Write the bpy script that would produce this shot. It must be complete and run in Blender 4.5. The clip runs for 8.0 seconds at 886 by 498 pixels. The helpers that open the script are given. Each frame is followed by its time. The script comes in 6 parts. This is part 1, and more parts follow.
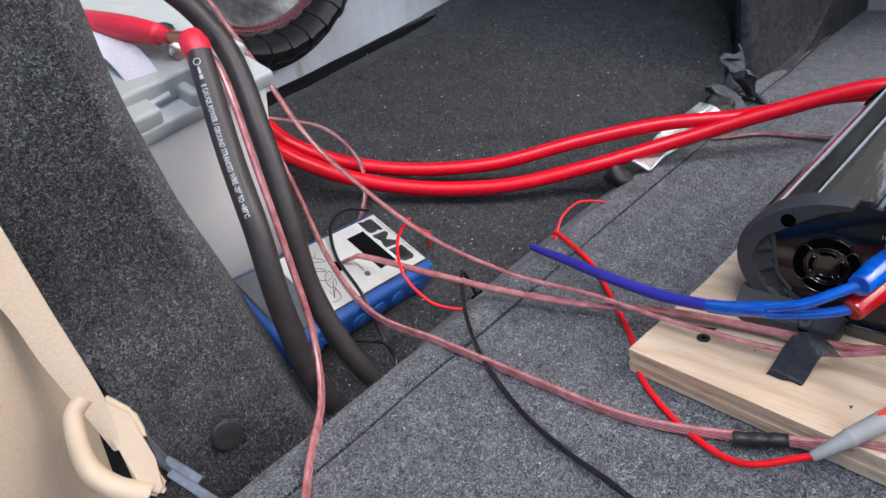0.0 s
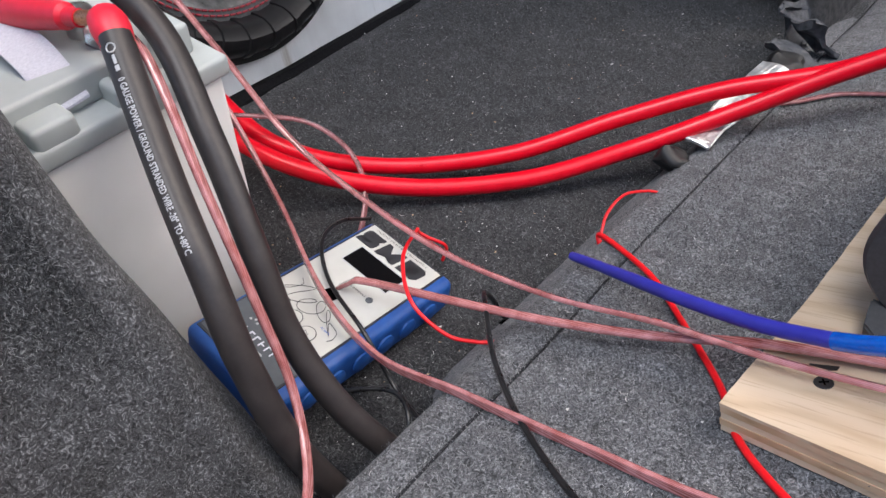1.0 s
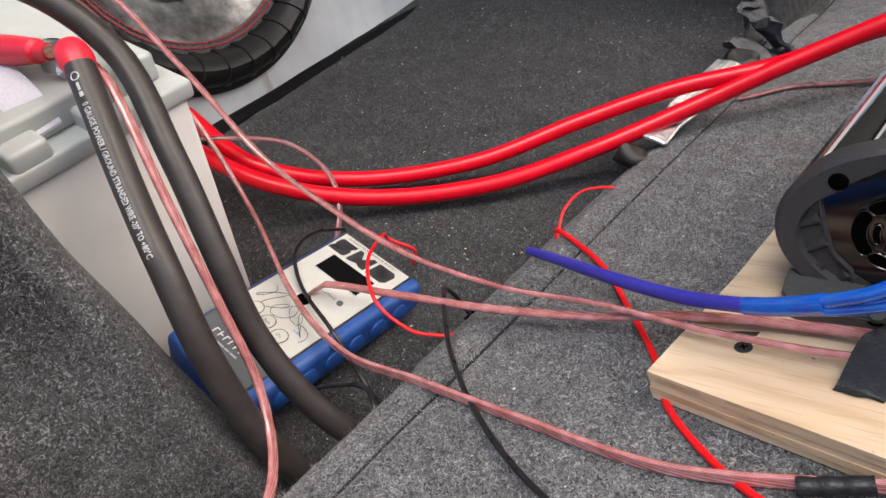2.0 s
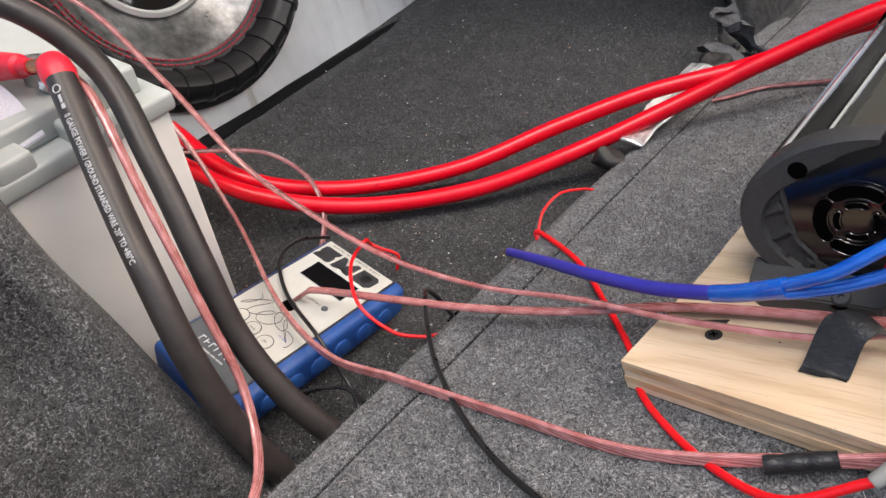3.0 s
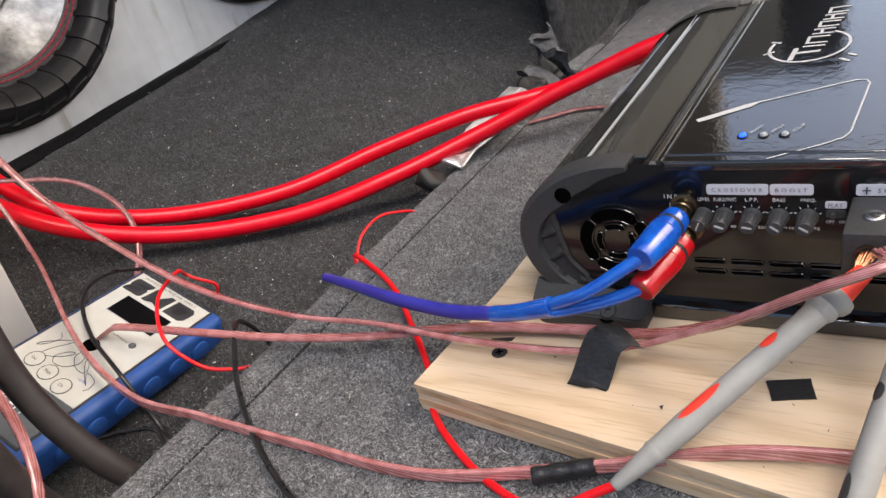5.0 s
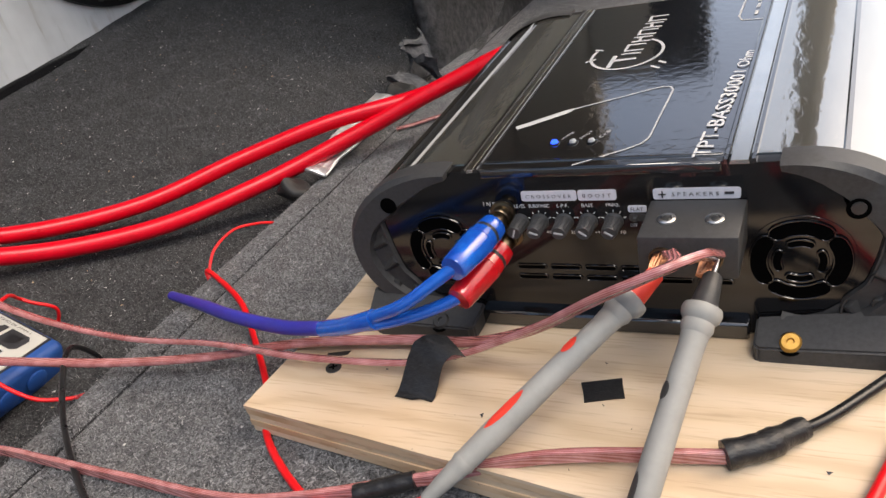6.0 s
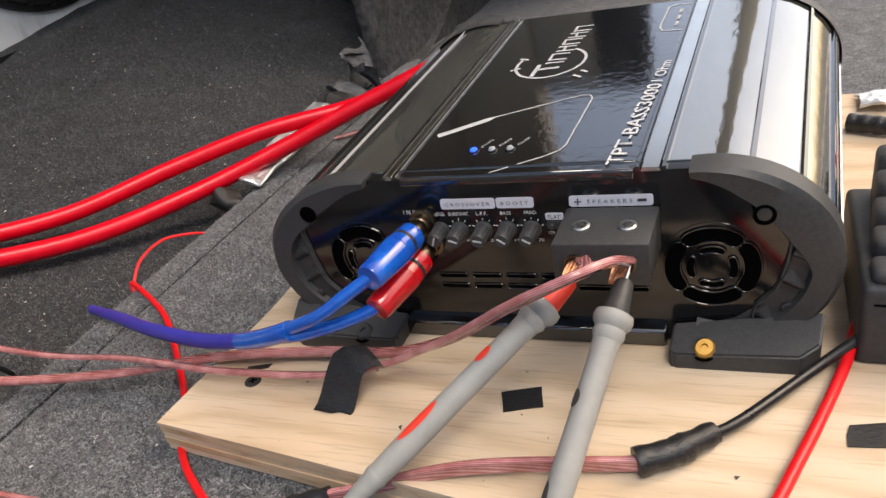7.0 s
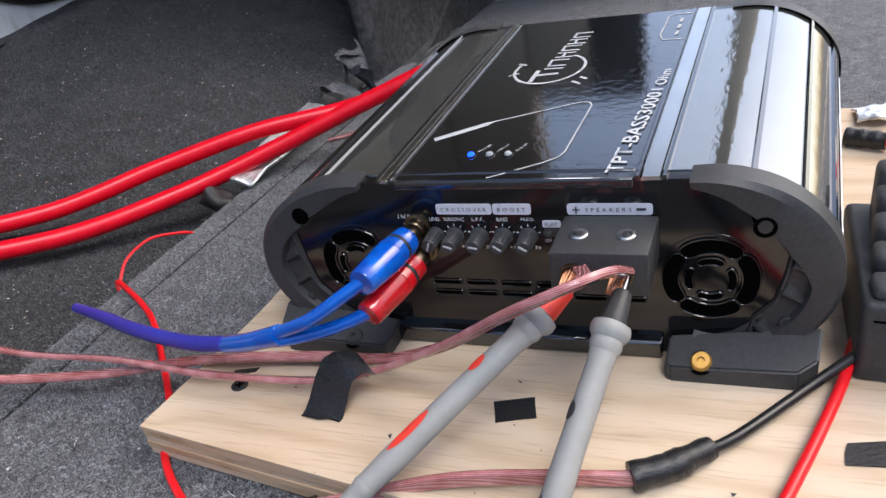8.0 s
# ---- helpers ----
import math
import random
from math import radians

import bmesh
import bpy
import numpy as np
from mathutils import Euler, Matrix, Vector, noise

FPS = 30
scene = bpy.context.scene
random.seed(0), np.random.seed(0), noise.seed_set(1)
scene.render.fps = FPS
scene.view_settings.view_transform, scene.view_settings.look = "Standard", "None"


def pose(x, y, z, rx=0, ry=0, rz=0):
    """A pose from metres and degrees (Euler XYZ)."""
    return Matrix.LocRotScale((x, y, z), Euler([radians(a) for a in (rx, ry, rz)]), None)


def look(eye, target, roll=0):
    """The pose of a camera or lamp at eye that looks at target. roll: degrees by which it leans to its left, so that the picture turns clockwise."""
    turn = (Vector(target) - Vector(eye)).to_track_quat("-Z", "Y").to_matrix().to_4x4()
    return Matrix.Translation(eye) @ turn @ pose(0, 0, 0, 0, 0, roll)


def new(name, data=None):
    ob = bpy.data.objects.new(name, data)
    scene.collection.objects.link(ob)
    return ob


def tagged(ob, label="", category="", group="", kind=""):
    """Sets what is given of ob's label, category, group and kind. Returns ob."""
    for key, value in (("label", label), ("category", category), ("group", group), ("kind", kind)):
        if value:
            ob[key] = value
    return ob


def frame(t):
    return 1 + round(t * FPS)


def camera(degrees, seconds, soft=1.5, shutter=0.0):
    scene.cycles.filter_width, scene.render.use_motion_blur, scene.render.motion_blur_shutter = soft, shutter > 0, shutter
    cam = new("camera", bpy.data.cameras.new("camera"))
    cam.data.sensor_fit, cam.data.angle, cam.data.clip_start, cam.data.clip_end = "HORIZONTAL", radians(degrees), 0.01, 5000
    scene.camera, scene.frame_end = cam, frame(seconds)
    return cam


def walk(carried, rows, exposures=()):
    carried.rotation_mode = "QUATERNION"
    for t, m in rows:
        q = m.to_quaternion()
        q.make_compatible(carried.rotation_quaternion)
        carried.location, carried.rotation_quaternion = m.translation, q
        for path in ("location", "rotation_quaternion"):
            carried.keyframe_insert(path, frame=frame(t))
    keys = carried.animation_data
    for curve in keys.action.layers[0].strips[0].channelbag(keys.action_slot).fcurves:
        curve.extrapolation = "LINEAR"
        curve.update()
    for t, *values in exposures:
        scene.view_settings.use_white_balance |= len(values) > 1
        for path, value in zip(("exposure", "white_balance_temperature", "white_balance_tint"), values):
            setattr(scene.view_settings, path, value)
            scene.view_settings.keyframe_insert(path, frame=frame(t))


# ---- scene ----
cam = camera(65.1, 8.0)
PATH = [
    (0, (0.002, -0.394, 0.29), (-1.228, 0.87, -0.653), -8.5),
    (0.5, (-0.036, -0.346, 0.263), (-1.284, 0.888, -0.698), -10.5),
    (0.7, (-0.0610, -0.3194, 0.2612), (-1.2707, 0.8687, -0.7018), -11.61),
    (1, (-0.067, -0.307, 0.253), (-1.35, 0.885, -0.714), -13.3),
    (1.2, (-0.0529, -0.3010, 0.2476), (-1.3180, 0.8488, -0.6904), -14.69),
    (1.5, (-0.035, -0.304, 0.244), (-1.352, 0.872, -0.695), -15.6),
    (2.8, (-0.008, -0.308, 0.242), (-1.334, 0.917, -0.619), -18.0),
    (3, (-0.006, -0.31, 0.237), (-1.33, 0.915, -0.627), -17.9),
    (3.5, (-0.001, -0.308, 0.242), (-1.299, 0.936, -0.635), -17.4),
    (4, (-0.006, -0.314, 0.237), (-1.254, 0.962, -0.666), -17.0),
    (4.2, (-0.0011, -0.3157, 0.2360), (-1.1933, 0.9526, -0.6430), -16.77),
    (4.5, (-0.005, -0.317, 0.232), (-1.18, 1.022, -0.677), -16.4),
    (4.7, (-0.0024, -0.3095, 0.2336), (-1.1162, 1.0277, -0.6461), -16.18),
    (4.8, (0.0043, -0.3044, 0.2352), (-1.0739, 1.0549, -0.6548), -15.88),
    (5, (0.03, -0.285, 0.234), (-1.013, 1.152, -0.687), -15.2),
    (5.2, (0.046, -0.278, 0.236), (-0.95, 1.187, -0.692), -14.9),
    (6.3, (0.07, -0.258, 0.223), (-0.709, 1.31, -0.744), -13.2),
    (6.5, (0.075, -0.259, 0.224), (-0.677, 1.325, -0.738), -12.9),
    (7, (0.079, -0.252, 0.219), (-0.637, 1.348, -0.744), -12.1),
    (7.5, (0.072, -0.254, 0.222), (-0.626, 1.358, -0.735), -11.2),
    (8, (0.075, -0.248, 0.217), (-0.613, 1.368, -0.739), -10.3),
]
# seconds, stops, kelvin, tint
EXPOSURE = [(0.0, 1.06, 6050, 10), (1.0, 1.12, 6300, 10), (1.5, 1.18, 6900, 10), (3.0, 1.22, 7000, 10), (5.0, 1.18, 7100, 10), (6.5, 1.05, 7350, 10), (7.1, 1.05, 7350, 10), (7.35, 1.05, 6450, 10), (8.0, 1.05, 6250, 10)]
walk(cam, [(t, look(eye, target, roll)) for t, eye, target, roll in PATH], EXPOSURE)

# ---- light ----
world = bpy.data.worlds.new("world")
scene.world = world
world.use_nodes = True
wn = world.node_tree
sky = wn.nodes.new("ShaderNodeTexSky")
sky.sky_type, sky.sun_disc = "NISHITA", False
sky.sun_elevation, sky.sun_rotation = radians(48), radians(60)
sky.air_density, sky.dust_density = 1.0, 4.0
wn.links.new(sky.outputs[0], wn.nodes["Background"].inputs[0])
wn.nodes["Background"].inputs[1].default_value = 0.15
sun = new("sun", bpy.data.lights.new("sun", "SUN"))
sun.data.energy, sun.data.angle, sun.data.color = 1.0, radians(25), (1.0, 0.97, 0.93)
sun.matrix_world = look((0.75, -1.0, 2.2), (0, 0, 0))


# ---- materials ----
def shader(name, colour=(0.5, 0.5, 0.5), rough=0.5, metal=0.0, coat=0.0, spec=0.5, transmission=0.0, emit=None):
    m = bpy.data.materials.new(name)
    m.use_nodes = True
    b = m.node_tree.nodes["Principled BSDF"]
    b.inputs["Base Color"].default_value = (*colour, 1)
    b.inputs["Roughness"].default_value = rough
    b.inputs["Metallic"].default_value = metal
    b.inputs["Coat Weight"].default_value = coat
    b.inputs["Coat Roughness"].default_value = 0.08
    b.inputs["Specular IOR Level"].default_value = spec
    b.inputs["Transmission Weight"].default_value = transmission
    if emit:
        b.inputs["Emission Color"].default_value = (*emit[0], 1)
        b.inputs["Emission Strength"].default_value = emit[1]
    return m


def node(m, kind, **values):
    n = m.node_tree.nodes.new("ShaderNode" + kind)
    for key, value in values.items():
        n.inputs[key].default_value = value
    return n


def link(m, a, out, b, into):
    m.node_tree.links.new(a.outputs[out], b.inputs[into])


def ramp(m, stops):
    r = m.node_tree.nodes.new("ShaderNodeValToRGB")
    e = r.color_ramp.elements
    e[0].position, e[0].color = stops[0][0], (*stops[0][1], 1)
    e[1].position, e[1].color = stops[-1][0], (*stops[-1][1], 1)
    for p, c in stops[1:-1]:
        e.new(p).color = (*c, 1)
    return r


def textured(m, stops, scale, detail=4.0, rough=None, bump=0.0, bump_scale=None, stretch=(1, 1, 1), distance=0.001, big=None):
    """Colour by noise at one scale, mottled by a second, with roughness and bump."""
    b = m.node_tree.nodes["Principled BSDF"]
    co = node(m, "TexCoord")
    mp = node(m, "Mapping", Scale=stretch)
    link(m, co, "Object", mp, "Vector")
    n1 = node(m, "TexNoise", Scale=scale, Detail=detail, Roughness=0.65)
    link(m, mp, 0, n1, "Vector")
    r = ramp(m, stops)
    link(m, n1, 0, r, 0)
    out = r
    if big:
        n2 = node(m, "TexNoise", Scale=big[0], Detail=3.0)
        link(m, co, "Object", n2, "Vector")
        r2 = ramp(m, [(0.3, (big[1],) * 3), (0.7, (big[2],) * 3)])
        link(m, n2, 0, r2, 0)
        mix = m.node_tree.nodes.new("ShaderNodeMix")
        mix.data_type, mix.blend_type = "RGBA", "MULTIPLY"
        mix.inputs["Factor"].default_value = 1.0
        m.node_tree.links.new(r.outputs[0], mix.inputs[6])
        m.node_tree.links.new(r2.outputs[0], mix.inputs[7])
        m.node_tree.links.new(mix.outputs[2], b.inputs["Base Color"])
    else:
        link(m, out, 0, b, "Base Color")
    if rough:
        rr = node(m, "MapRange")
        rr.inputs["To Min"].default_value, rr.inputs["To Max"].default_value = rough
        link(m, n1, 0, rr, "Value")
        link(m, rr, 0, b, "Roughness")
    if bump:
        n3 = node(m, "TexNoise", Scale=bump_scale or scale, Detail=3.0)
        link(m, mp, 0, n3, "Vector")
        bp = node(m, "Bump", Strength=bump, Distance=distance)
        link(m, n3, 0, bp, "Height")
        link(m, bp, 0, b, "Normal")
    return m


def carpet_material(name, dark, light, spark, big):
    """Felted fibres: curled light strands over dark gaps, mottled at hand size."""
    m = shader(name, rough=0.95, spec=0.15)
    p = m.node_tree.nodes["Principled BSDF"]
    co = node(m, "TexCoord")
    strands = node(m, "TexNoise", Scale=330.0, Detail=2.5, Roughness=0.7, Distortion=2.2)
    link(m, co, "Object", strands, "Vector")
    r = ramp(m, [(0.36, dark), (0.50, light), (0.57, tuple(1.5 * c for c in light)), (0.70, spark)])
    link(m, strands, 0, r, 0)
    patches = node(m, "TexNoise", Scale=big, Detail=5.0, Roughness=0.7)
    link(m, co, "Object", patches, "Vector")
    r2 = ramp(m, [(0.3, (0.62,) * 3), (0.7, (1.3,) * 3)])
    link(m, patches, 0, r2, 0)
    mix = m.node_tree.nodes.new("ShaderNodeMix")
    mix.data_type, mix.blend_type = "RGBA", "MULTIPLY"
    mix.inputs["Factor"].default_value = 1.0
    m.node_tree.links.new(r.outputs[0], mix.inputs[6])
    m.node_tree.links.new(r2.outputs[0], mix.inputs[7])
    m.node_tree.links.new(mix.outputs[2], p.inputs["Base Color"])
    bp = node(m, "Bump", Strength=0.7, Distance=0.0016)
    link(m, strands, 0, bp, "Height")
    link(m, bp, 0, p, "Normal")
    p.inputs["Sheen Weight"].default_value = 0.12
    p.inputs["Sheen Roughness"].default_value = 0.6
    return m


def fibre_material(name, stops):
    """Each fibre takes its own shade."""
    m = shader(name, rough=0.85, spec=0.2)
    g = node(m, "NewGeometry")
    r = ramp(m, stops)
    link(m, g, "Random Per Island", r, 0)
    link(m, r, 0, m.node_tree.nodes["Principled BSDF"], "Base Color")
    return m


CARPET = carpet_material("grey carpet", (0.020, 0.021, 0.023), (0.098, 0.101, 0.109), (0.33, 0.335, 0.345), 55)
SEAT_CARPET = carpet_material("seat felt", (0.009, 0.009, 0.010), (0.044, 0.045, 0.049), (0.22, 0.225, 0.235), 45)
CARPET_DARK = carpet_material("dark carpet", (0.006, 0.006, 0.007), (0.030, 0.031, 0.033), (0.16, 0.16, 0.166), 40)
FIBRE_DARK = fibre_material("dark carpet fibre", [(0.0, (0.007, 0.007, 0.008)), (0.6, (0.035, 0.035, 0.038)), (0.9, (0.12, 0.12, 0.125)), (1.0, (0.32, 0.32, 0.33))])
FIBRE = fibre_material("carpet fibre", [(0.0, (0.010, 0.011, 0.013)), (0.5, (0.07, 0.073, 0.08)), (0.85, (0.24, 0.245, 0.255)), (1.0, (0.42, 0.425, 0.44))])
FIBRE_SEAT = fibre_material("seat felt fibre", [(0.0, (0.004, 0.004, 0.005)), (0.5, (0.026, 0.027, 0.030)), (0.85, (0.10, 0.103, 0.108)), (1.0, (0.28, 0.285, 0.295))])
LINT = textured(shader("lint", rough=0.8), [(0.35, (0.45, 0.44, 0.42)), (0.65, (0.75, 0.74, 0.72))], 60)
DUST = textured(shader("copper dust", rough=0.5), [(0.3, (0.5, 0.2, 0.1)), (0.6, (0.6, 0.45, 0.25))], 90)
SEAM = shader("seam thread", (0.012, 0.012, 0.014), 0.9)


def wood_material(name, colours, bands, twist):
    """Rotary-cut pine: wandering grain lines along the board, pale and pinkish patches, fine pores."""
    m = shader(name, rough=0.6, spec=0.35)
    b = m.node_tree.nodes["Principled BSDF"]
    co = node(m, "TexCoord")
    mp = node(m, "Mapping", Scale=(0.35, 1.0, 1.0), Rotation=(0, 0, radians(7)))
    link(m, co, "Object", mp, "Vector")
    wave = node(m, "TexWave", Scale=bands, Distortion=twist, Detail=3.0)
    wave.inputs["Detail Scale"].default_value = 1.3
    wave.bands_direction = "Y"
    link(m, mp, 0, wave, "Vector")
    r = ramp(m, [(0.0, colours[0]), (0.35, colours[1]), (1.0, colours[2])])
    link(m, wave, 0, r, 0)
    blot = node(m, "TexNoise", Scale=14.0, Detail=4.0, Roughness=0.6)
    link(m, mp, 0, blot, "Vector")
    r2 = ramp(m, [(0.32, (0.92, 0.84, 0.77)), (0.55, (1.0, 0.98, 0.96)), (0.75, (1.05, 1.05, 1.05))])
    link(m, blot, 0, r2, 0)
    mp2 = node(m, "Mapping", Scale=(6.0, 110.0, 60.0), Rotation=(0, 0, radians(7)))
    link(m, co, "Object", mp2, "Vector")
    pores = node(m, "TexNoise", Scale=7.0, Detail=2.0)
    link(m, mp2, 0, pores, "Vector")
    r3 = ramp(m, [(0.30, (0.84, 0.82, 0.80)), (0.45, (1.0, 1.0, 1.0))])
    link(m, pores, 0, r3, 0)
    last = r
    for other in (r2, r3):
        mix = m.node_tree.nodes.new("ShaderNodeMix")
        mix.data_type, mix.blend_type = "RGBA", "MULTIPLY"
        mix.inputs["Factor"].default_value = 1.0
        m.node_tree.links.new(last.outputs[2 if last.type == "MIX" else 0], mix.inputs[6])
        m.node_tree.links.new(other.outputs[0], mix.inputs[7])
        last = mix
    m.node_tree.links.new(last.outputs[2], b.inputs["Base Color"])
    bp = node(m, "Bump", Strength=0.25, Distance=0.0005)
    link(m, pores, 0, bp, "Height")
    link(m, bp, 0, b, "Normal")
    return m


WOOD = wood_material("pine plywood", [(0.515, 0.405, 0.285), (0.575, 0.465, 0.340), (0.605, 0.50, 0.380)], 16.0, 9.0)
WOOD_EDGE = wood_material("plywood edge", [(0.44, 0.31, 0.19), (0.54, 0.405, 0.275), (0.60, 0.46, 0.33)], 30.0, 5.0)
PLASTIC = textured(shader("black plastic", rough=0.45, spec=0.4), [(0.3, (0.031, 0.031, 0.032)), (0.7, (0.048, 0.048, 0.050))], 500, rough=(0.38, 0.55), bump=0.15, bump_scale=1500, distance=0.0003)
RUBBER = textured(shader("black rubber", rough=0.5, spec=0.35), [(0.3, (0.012, 0.012, 0.013)), (0.7, (0.022, 0.021, 0.021))], 120, rough=(0.4, 0.6), bump=0.1, bump_scale=200, distance=0.0005)
CABLE_BLACK = textured(shader("black cable jacket", rough=0.42, spec=0.4), [(0.3, (0.020, 0.017, 0.017)), (0.7, (0.038, 0.032, 0.031))], 90, rough=(0.36, 0.5), bump=0.08, bump_scale=160, distance=0.0005)
WIRE_BLACK = textured(shader("black wire jacket", rough=0.3, spec=0.45), [(0.3, (0.008, 0.008, 0.009)), (0.7, (0.016, 0.016, 0.017))], 120, rough=(0.22, 0.35), bump=0.06, bump_scale=300, distance=0.0004)
CABLE_RED = textured(shader("red cable jacket", rough=0.3, spec=0.4), [(0.3, (0.60, 0.001, 0.011)), (0.7, (0.72, 0.002, 0.018))], 80, rough=(0.24, 0.36), bump=0.06, bump_scale=120, distance=0.0005)
RED_THIN = textured(shader("red wire jacket", rough=0.35), [(0.3, (0.68, 0.004, 0.010)), (0.7, (0.80, 0.008, 0.014))], 200)
RED_BOOT = textured(shader("red heat shrink", rough=0.45), [(0.3, (0.56, 0.008, 0.026)), (0.7, (0.70, 0.018, 0.045))], 60, rough=(0.35, 0.55), bump=0.3, bump_scale=70)
GLOSS = textured(shader("gloss black lacquer", rough=0.06, coat=1.0, spec=1.0), [(0.3, (0.004, 0.004, 0.005)), (0.7, (0.007, 0.007, 0.008))], 20, bump=0.28, bump_scale=190, distance=0.0006)
ANODISED = textured(shader("polished black anodised aluminium", rough=0.07, metal=0.9, coat=0.5), [(0.3, (0.36, 0.355, 0.33)), (0.7, (0.43, 0.425, 0.395))], 20, bump=0.25, bump_scale=170, stretch=(1, 0.4, 1), distance=0.0006)
PLATE = textured(shader("gloss black plate", rough=0.10, coat=0.25, spec=0.5), [(0.3, (0.004, 0.004, 0.005)), (0.7, (0.007, 0.007, 0.008))], 30)
SILVER = textured(shader("bright cut aluminium", rough=0.22, metal=1.0), [(0.3, (0.66, 0.655, 0.62)), (0.7, (0.78, 0.775, 0.735))], 40, rough=(0.15, 0.3))
# Black for the shade inside holes and slots, which are not cut in.
VOID = shader("painted hole shade", (0.002, 0.002, 0.002), 1.0, spec=0.0)
WHITE_PRINT = shader("white print", (0.72, 0.72, 0.74), 0.45)
TOP_PRINT = shader("pale print", (0.50, 0.50, 0.51), 0.4)
GREY_PRINT = shader("grey print", (0.42, 0.42, 0.43), 0.5)
DARK_PRINT = shader("dark print", (0.03, 0.03, 0.035), 0.5)
PANEL_PRINT = shader("pale lilac print", (0.60, 0.60, 0.66), 0.4)
STEEL = textured(shader("zinc steel", rough=0.28, metal=1.0), [(0.3, (0.50, 0.50, 0.49)), (0.7, (0.66, 0.66, 0.65))], 200, rough=(0.2, 0.4))
LATCH = textured(shader("dark steel latch", rough=0.35, metal=1.0), [(0.3, (0.16, 0.16, 0.17)), (0.7, (0.26, 0.26, 0.27))], 200, rough=(0.25, 0.45))
BRASS = textured(shader("yellow zinc screw", rough=0.35, metal=0.7), [(0.3, (0.45, 0.24, 0.05)), (0.7, (0.62, 0.36, 0.09))], 300, rough=(0.3, 0.5))
GOLD = shader("gold plated ring", (0.16, 0.12, 0.075), 0.3, 1.0)
COPPER = textured(shader("bare copper strands", rough=0.3, metal=0.9), [(0.3, (0.36, 0.14, 0.07)), (0.7, (0.62, 0.30, 0.17))], 900, rough=(0.2, 0.4), bump=0.4, bump_scale=1200, distance=0.0006)
BLUE_METER = textured(shader("blue rubber holster", rough=0.5), [(0.3, (0.008, 0.055, 0.24)), (0.7, (0.014, 0.08, 0.30))], 60, rough=(0.42, 0.6), bump=0.1, bump_scale=300, distance=0.0005)
FACE = textured(shader("meter face sticker", rough=0.4), [(0.3, (0.49, 0.49, 0.455)), (0.7, (0.56, 0.56, 0.525))], 30)
FACE_GREY = textured(shader("dark grey face", rough=0.45), [(0.3, (0.06, 0.068, 0.08)), (0.7, (0.09, 0.10, 0.11))], 50)
SCREEN = shader("display window", (0.004, 0.004, 0.005), 0.12)
BLUE_DARK = textured(shader("blue cable sleeve", rough=0.4), [(0.3, (0.022, 0.024, 0.28)), (0.7, (0.035, 0.035, 0.36))], 90, rough=(0.32, 0.45))
BLUE_CLEAR = textured(shader("translucent blue cable", rough=0.14, coat=0.8, spec=0.4), [(0.3, (0.001, 0.050, 0.36)), (0.7, (0.003, 0.13, 0.58))], 60)
BLUE_PLUG = textured(shader("translucent blue plug", rough=0.18, coat=0.7, spec=0.4), [(0.3, (0.001, 0.035, 0.30)), (0.7, (0.003, 0.12, 0.55))], 70)
RED_PLUG = textured(shader("translucent red plug", rough=0.22, coat=0.5), [(0.3, (0.30, 0.002, 0.006)), (0.7, (0.55, 0.006, 0.012))], 70)
TAPE = textured(shader("black cloth tape", rough=0.4, spec=0.45), [(0.3, (0.007, 0.007, 0.008)), (0.7, (0.024, 0.024, 0.025))], 420, rough=(0.24, 0.48), bump=0.5, bump_scale=620, stretch=(1, 2.2, 1), distance=0.0006)
PROBE = textured(shader("grey probe rubber", rough=0.6), [(0.3, (0.26, 0.258, 0.245)), (0.7, (0.32, 0.316, 0.30))], 90, rough=(0.5, 0.7), bump=0.08, bump_scale=400, distance=0.0004)
PROBE_RED = shader("probe red", (0.75, 0.05, 0.03), 0.45)
BATTERY = textured(shader("off white battery case", rough=0.5), [(0.3, (0.80, 0.79, 0.76)), (0.7, (0.86, 0.85, 0.82))], 12, rough=(0.4, 0.6), bump=0.05, bump_scale=200, big=(6, 0.94, 1.03))
BATTERY_LID = textured(shader("grey battery lid", rough=0.45), [(0.3, (0.36, 0.39, 0.385)), (0.7, (0.43, 0.46, 0.455))], 20, rough=(0.38, 0.55), bump=0.06, bump_scale=300, distance=0.0005)
STRAP = textured(shader("white webbing", rough=0.85), [(0.3, (0.52, 0.52, 0.60)), (0.7, (0.74, 0.74, 0.82))], 600, bump=0.8, bump_scale=900, stretch=(1, 4, 1))
BOX_WHITE = textured(shader("scuffed white box paint", rough=0.45), [(0.25, (0.40, 0.38, 0.34)), (0.42, (0.68, 0.71, 0.73)), (0.8, (0.76, 0.79, 0.81))], 9, 7.0, rough=(0.4, 0.6), stretch=(1, 5, 0.7), big=(14, 0.75, 1.02))
BOX_TRIM = textured(shader("black box carpet", rough=0.95, spec=0.1), [(0.3, (0.004, 0.004, 0.005)), (0.7, (0.012, 0.012, 0.013))], 400, bump=0.6, bump_scale=600)
SURROUND = textured(shader("rubber surround", rough=0.42, spec=0.4), [(0.3, (0.008, 0.008, 0.009)), (0.7, (0.016, 0.016, 0.017))], 60, rough=(0.33, 0.48), bump=0.1, bump_scale=120)
CONE = textured(shader("carbon grey cone", rough=0.35, metal=0.75, coat=0.4), [(0.3, (0.10, 0.105, 0.105)), (0.5, (0.26, 0.265, 0.265)), (0.75, (0.52, 0.53, 0.53))], 45, 6.0, rough=(0.2, 0.42), bump=0.25, bump_scale=70, distance=0.002, big=(13, 0.6, 1.2))
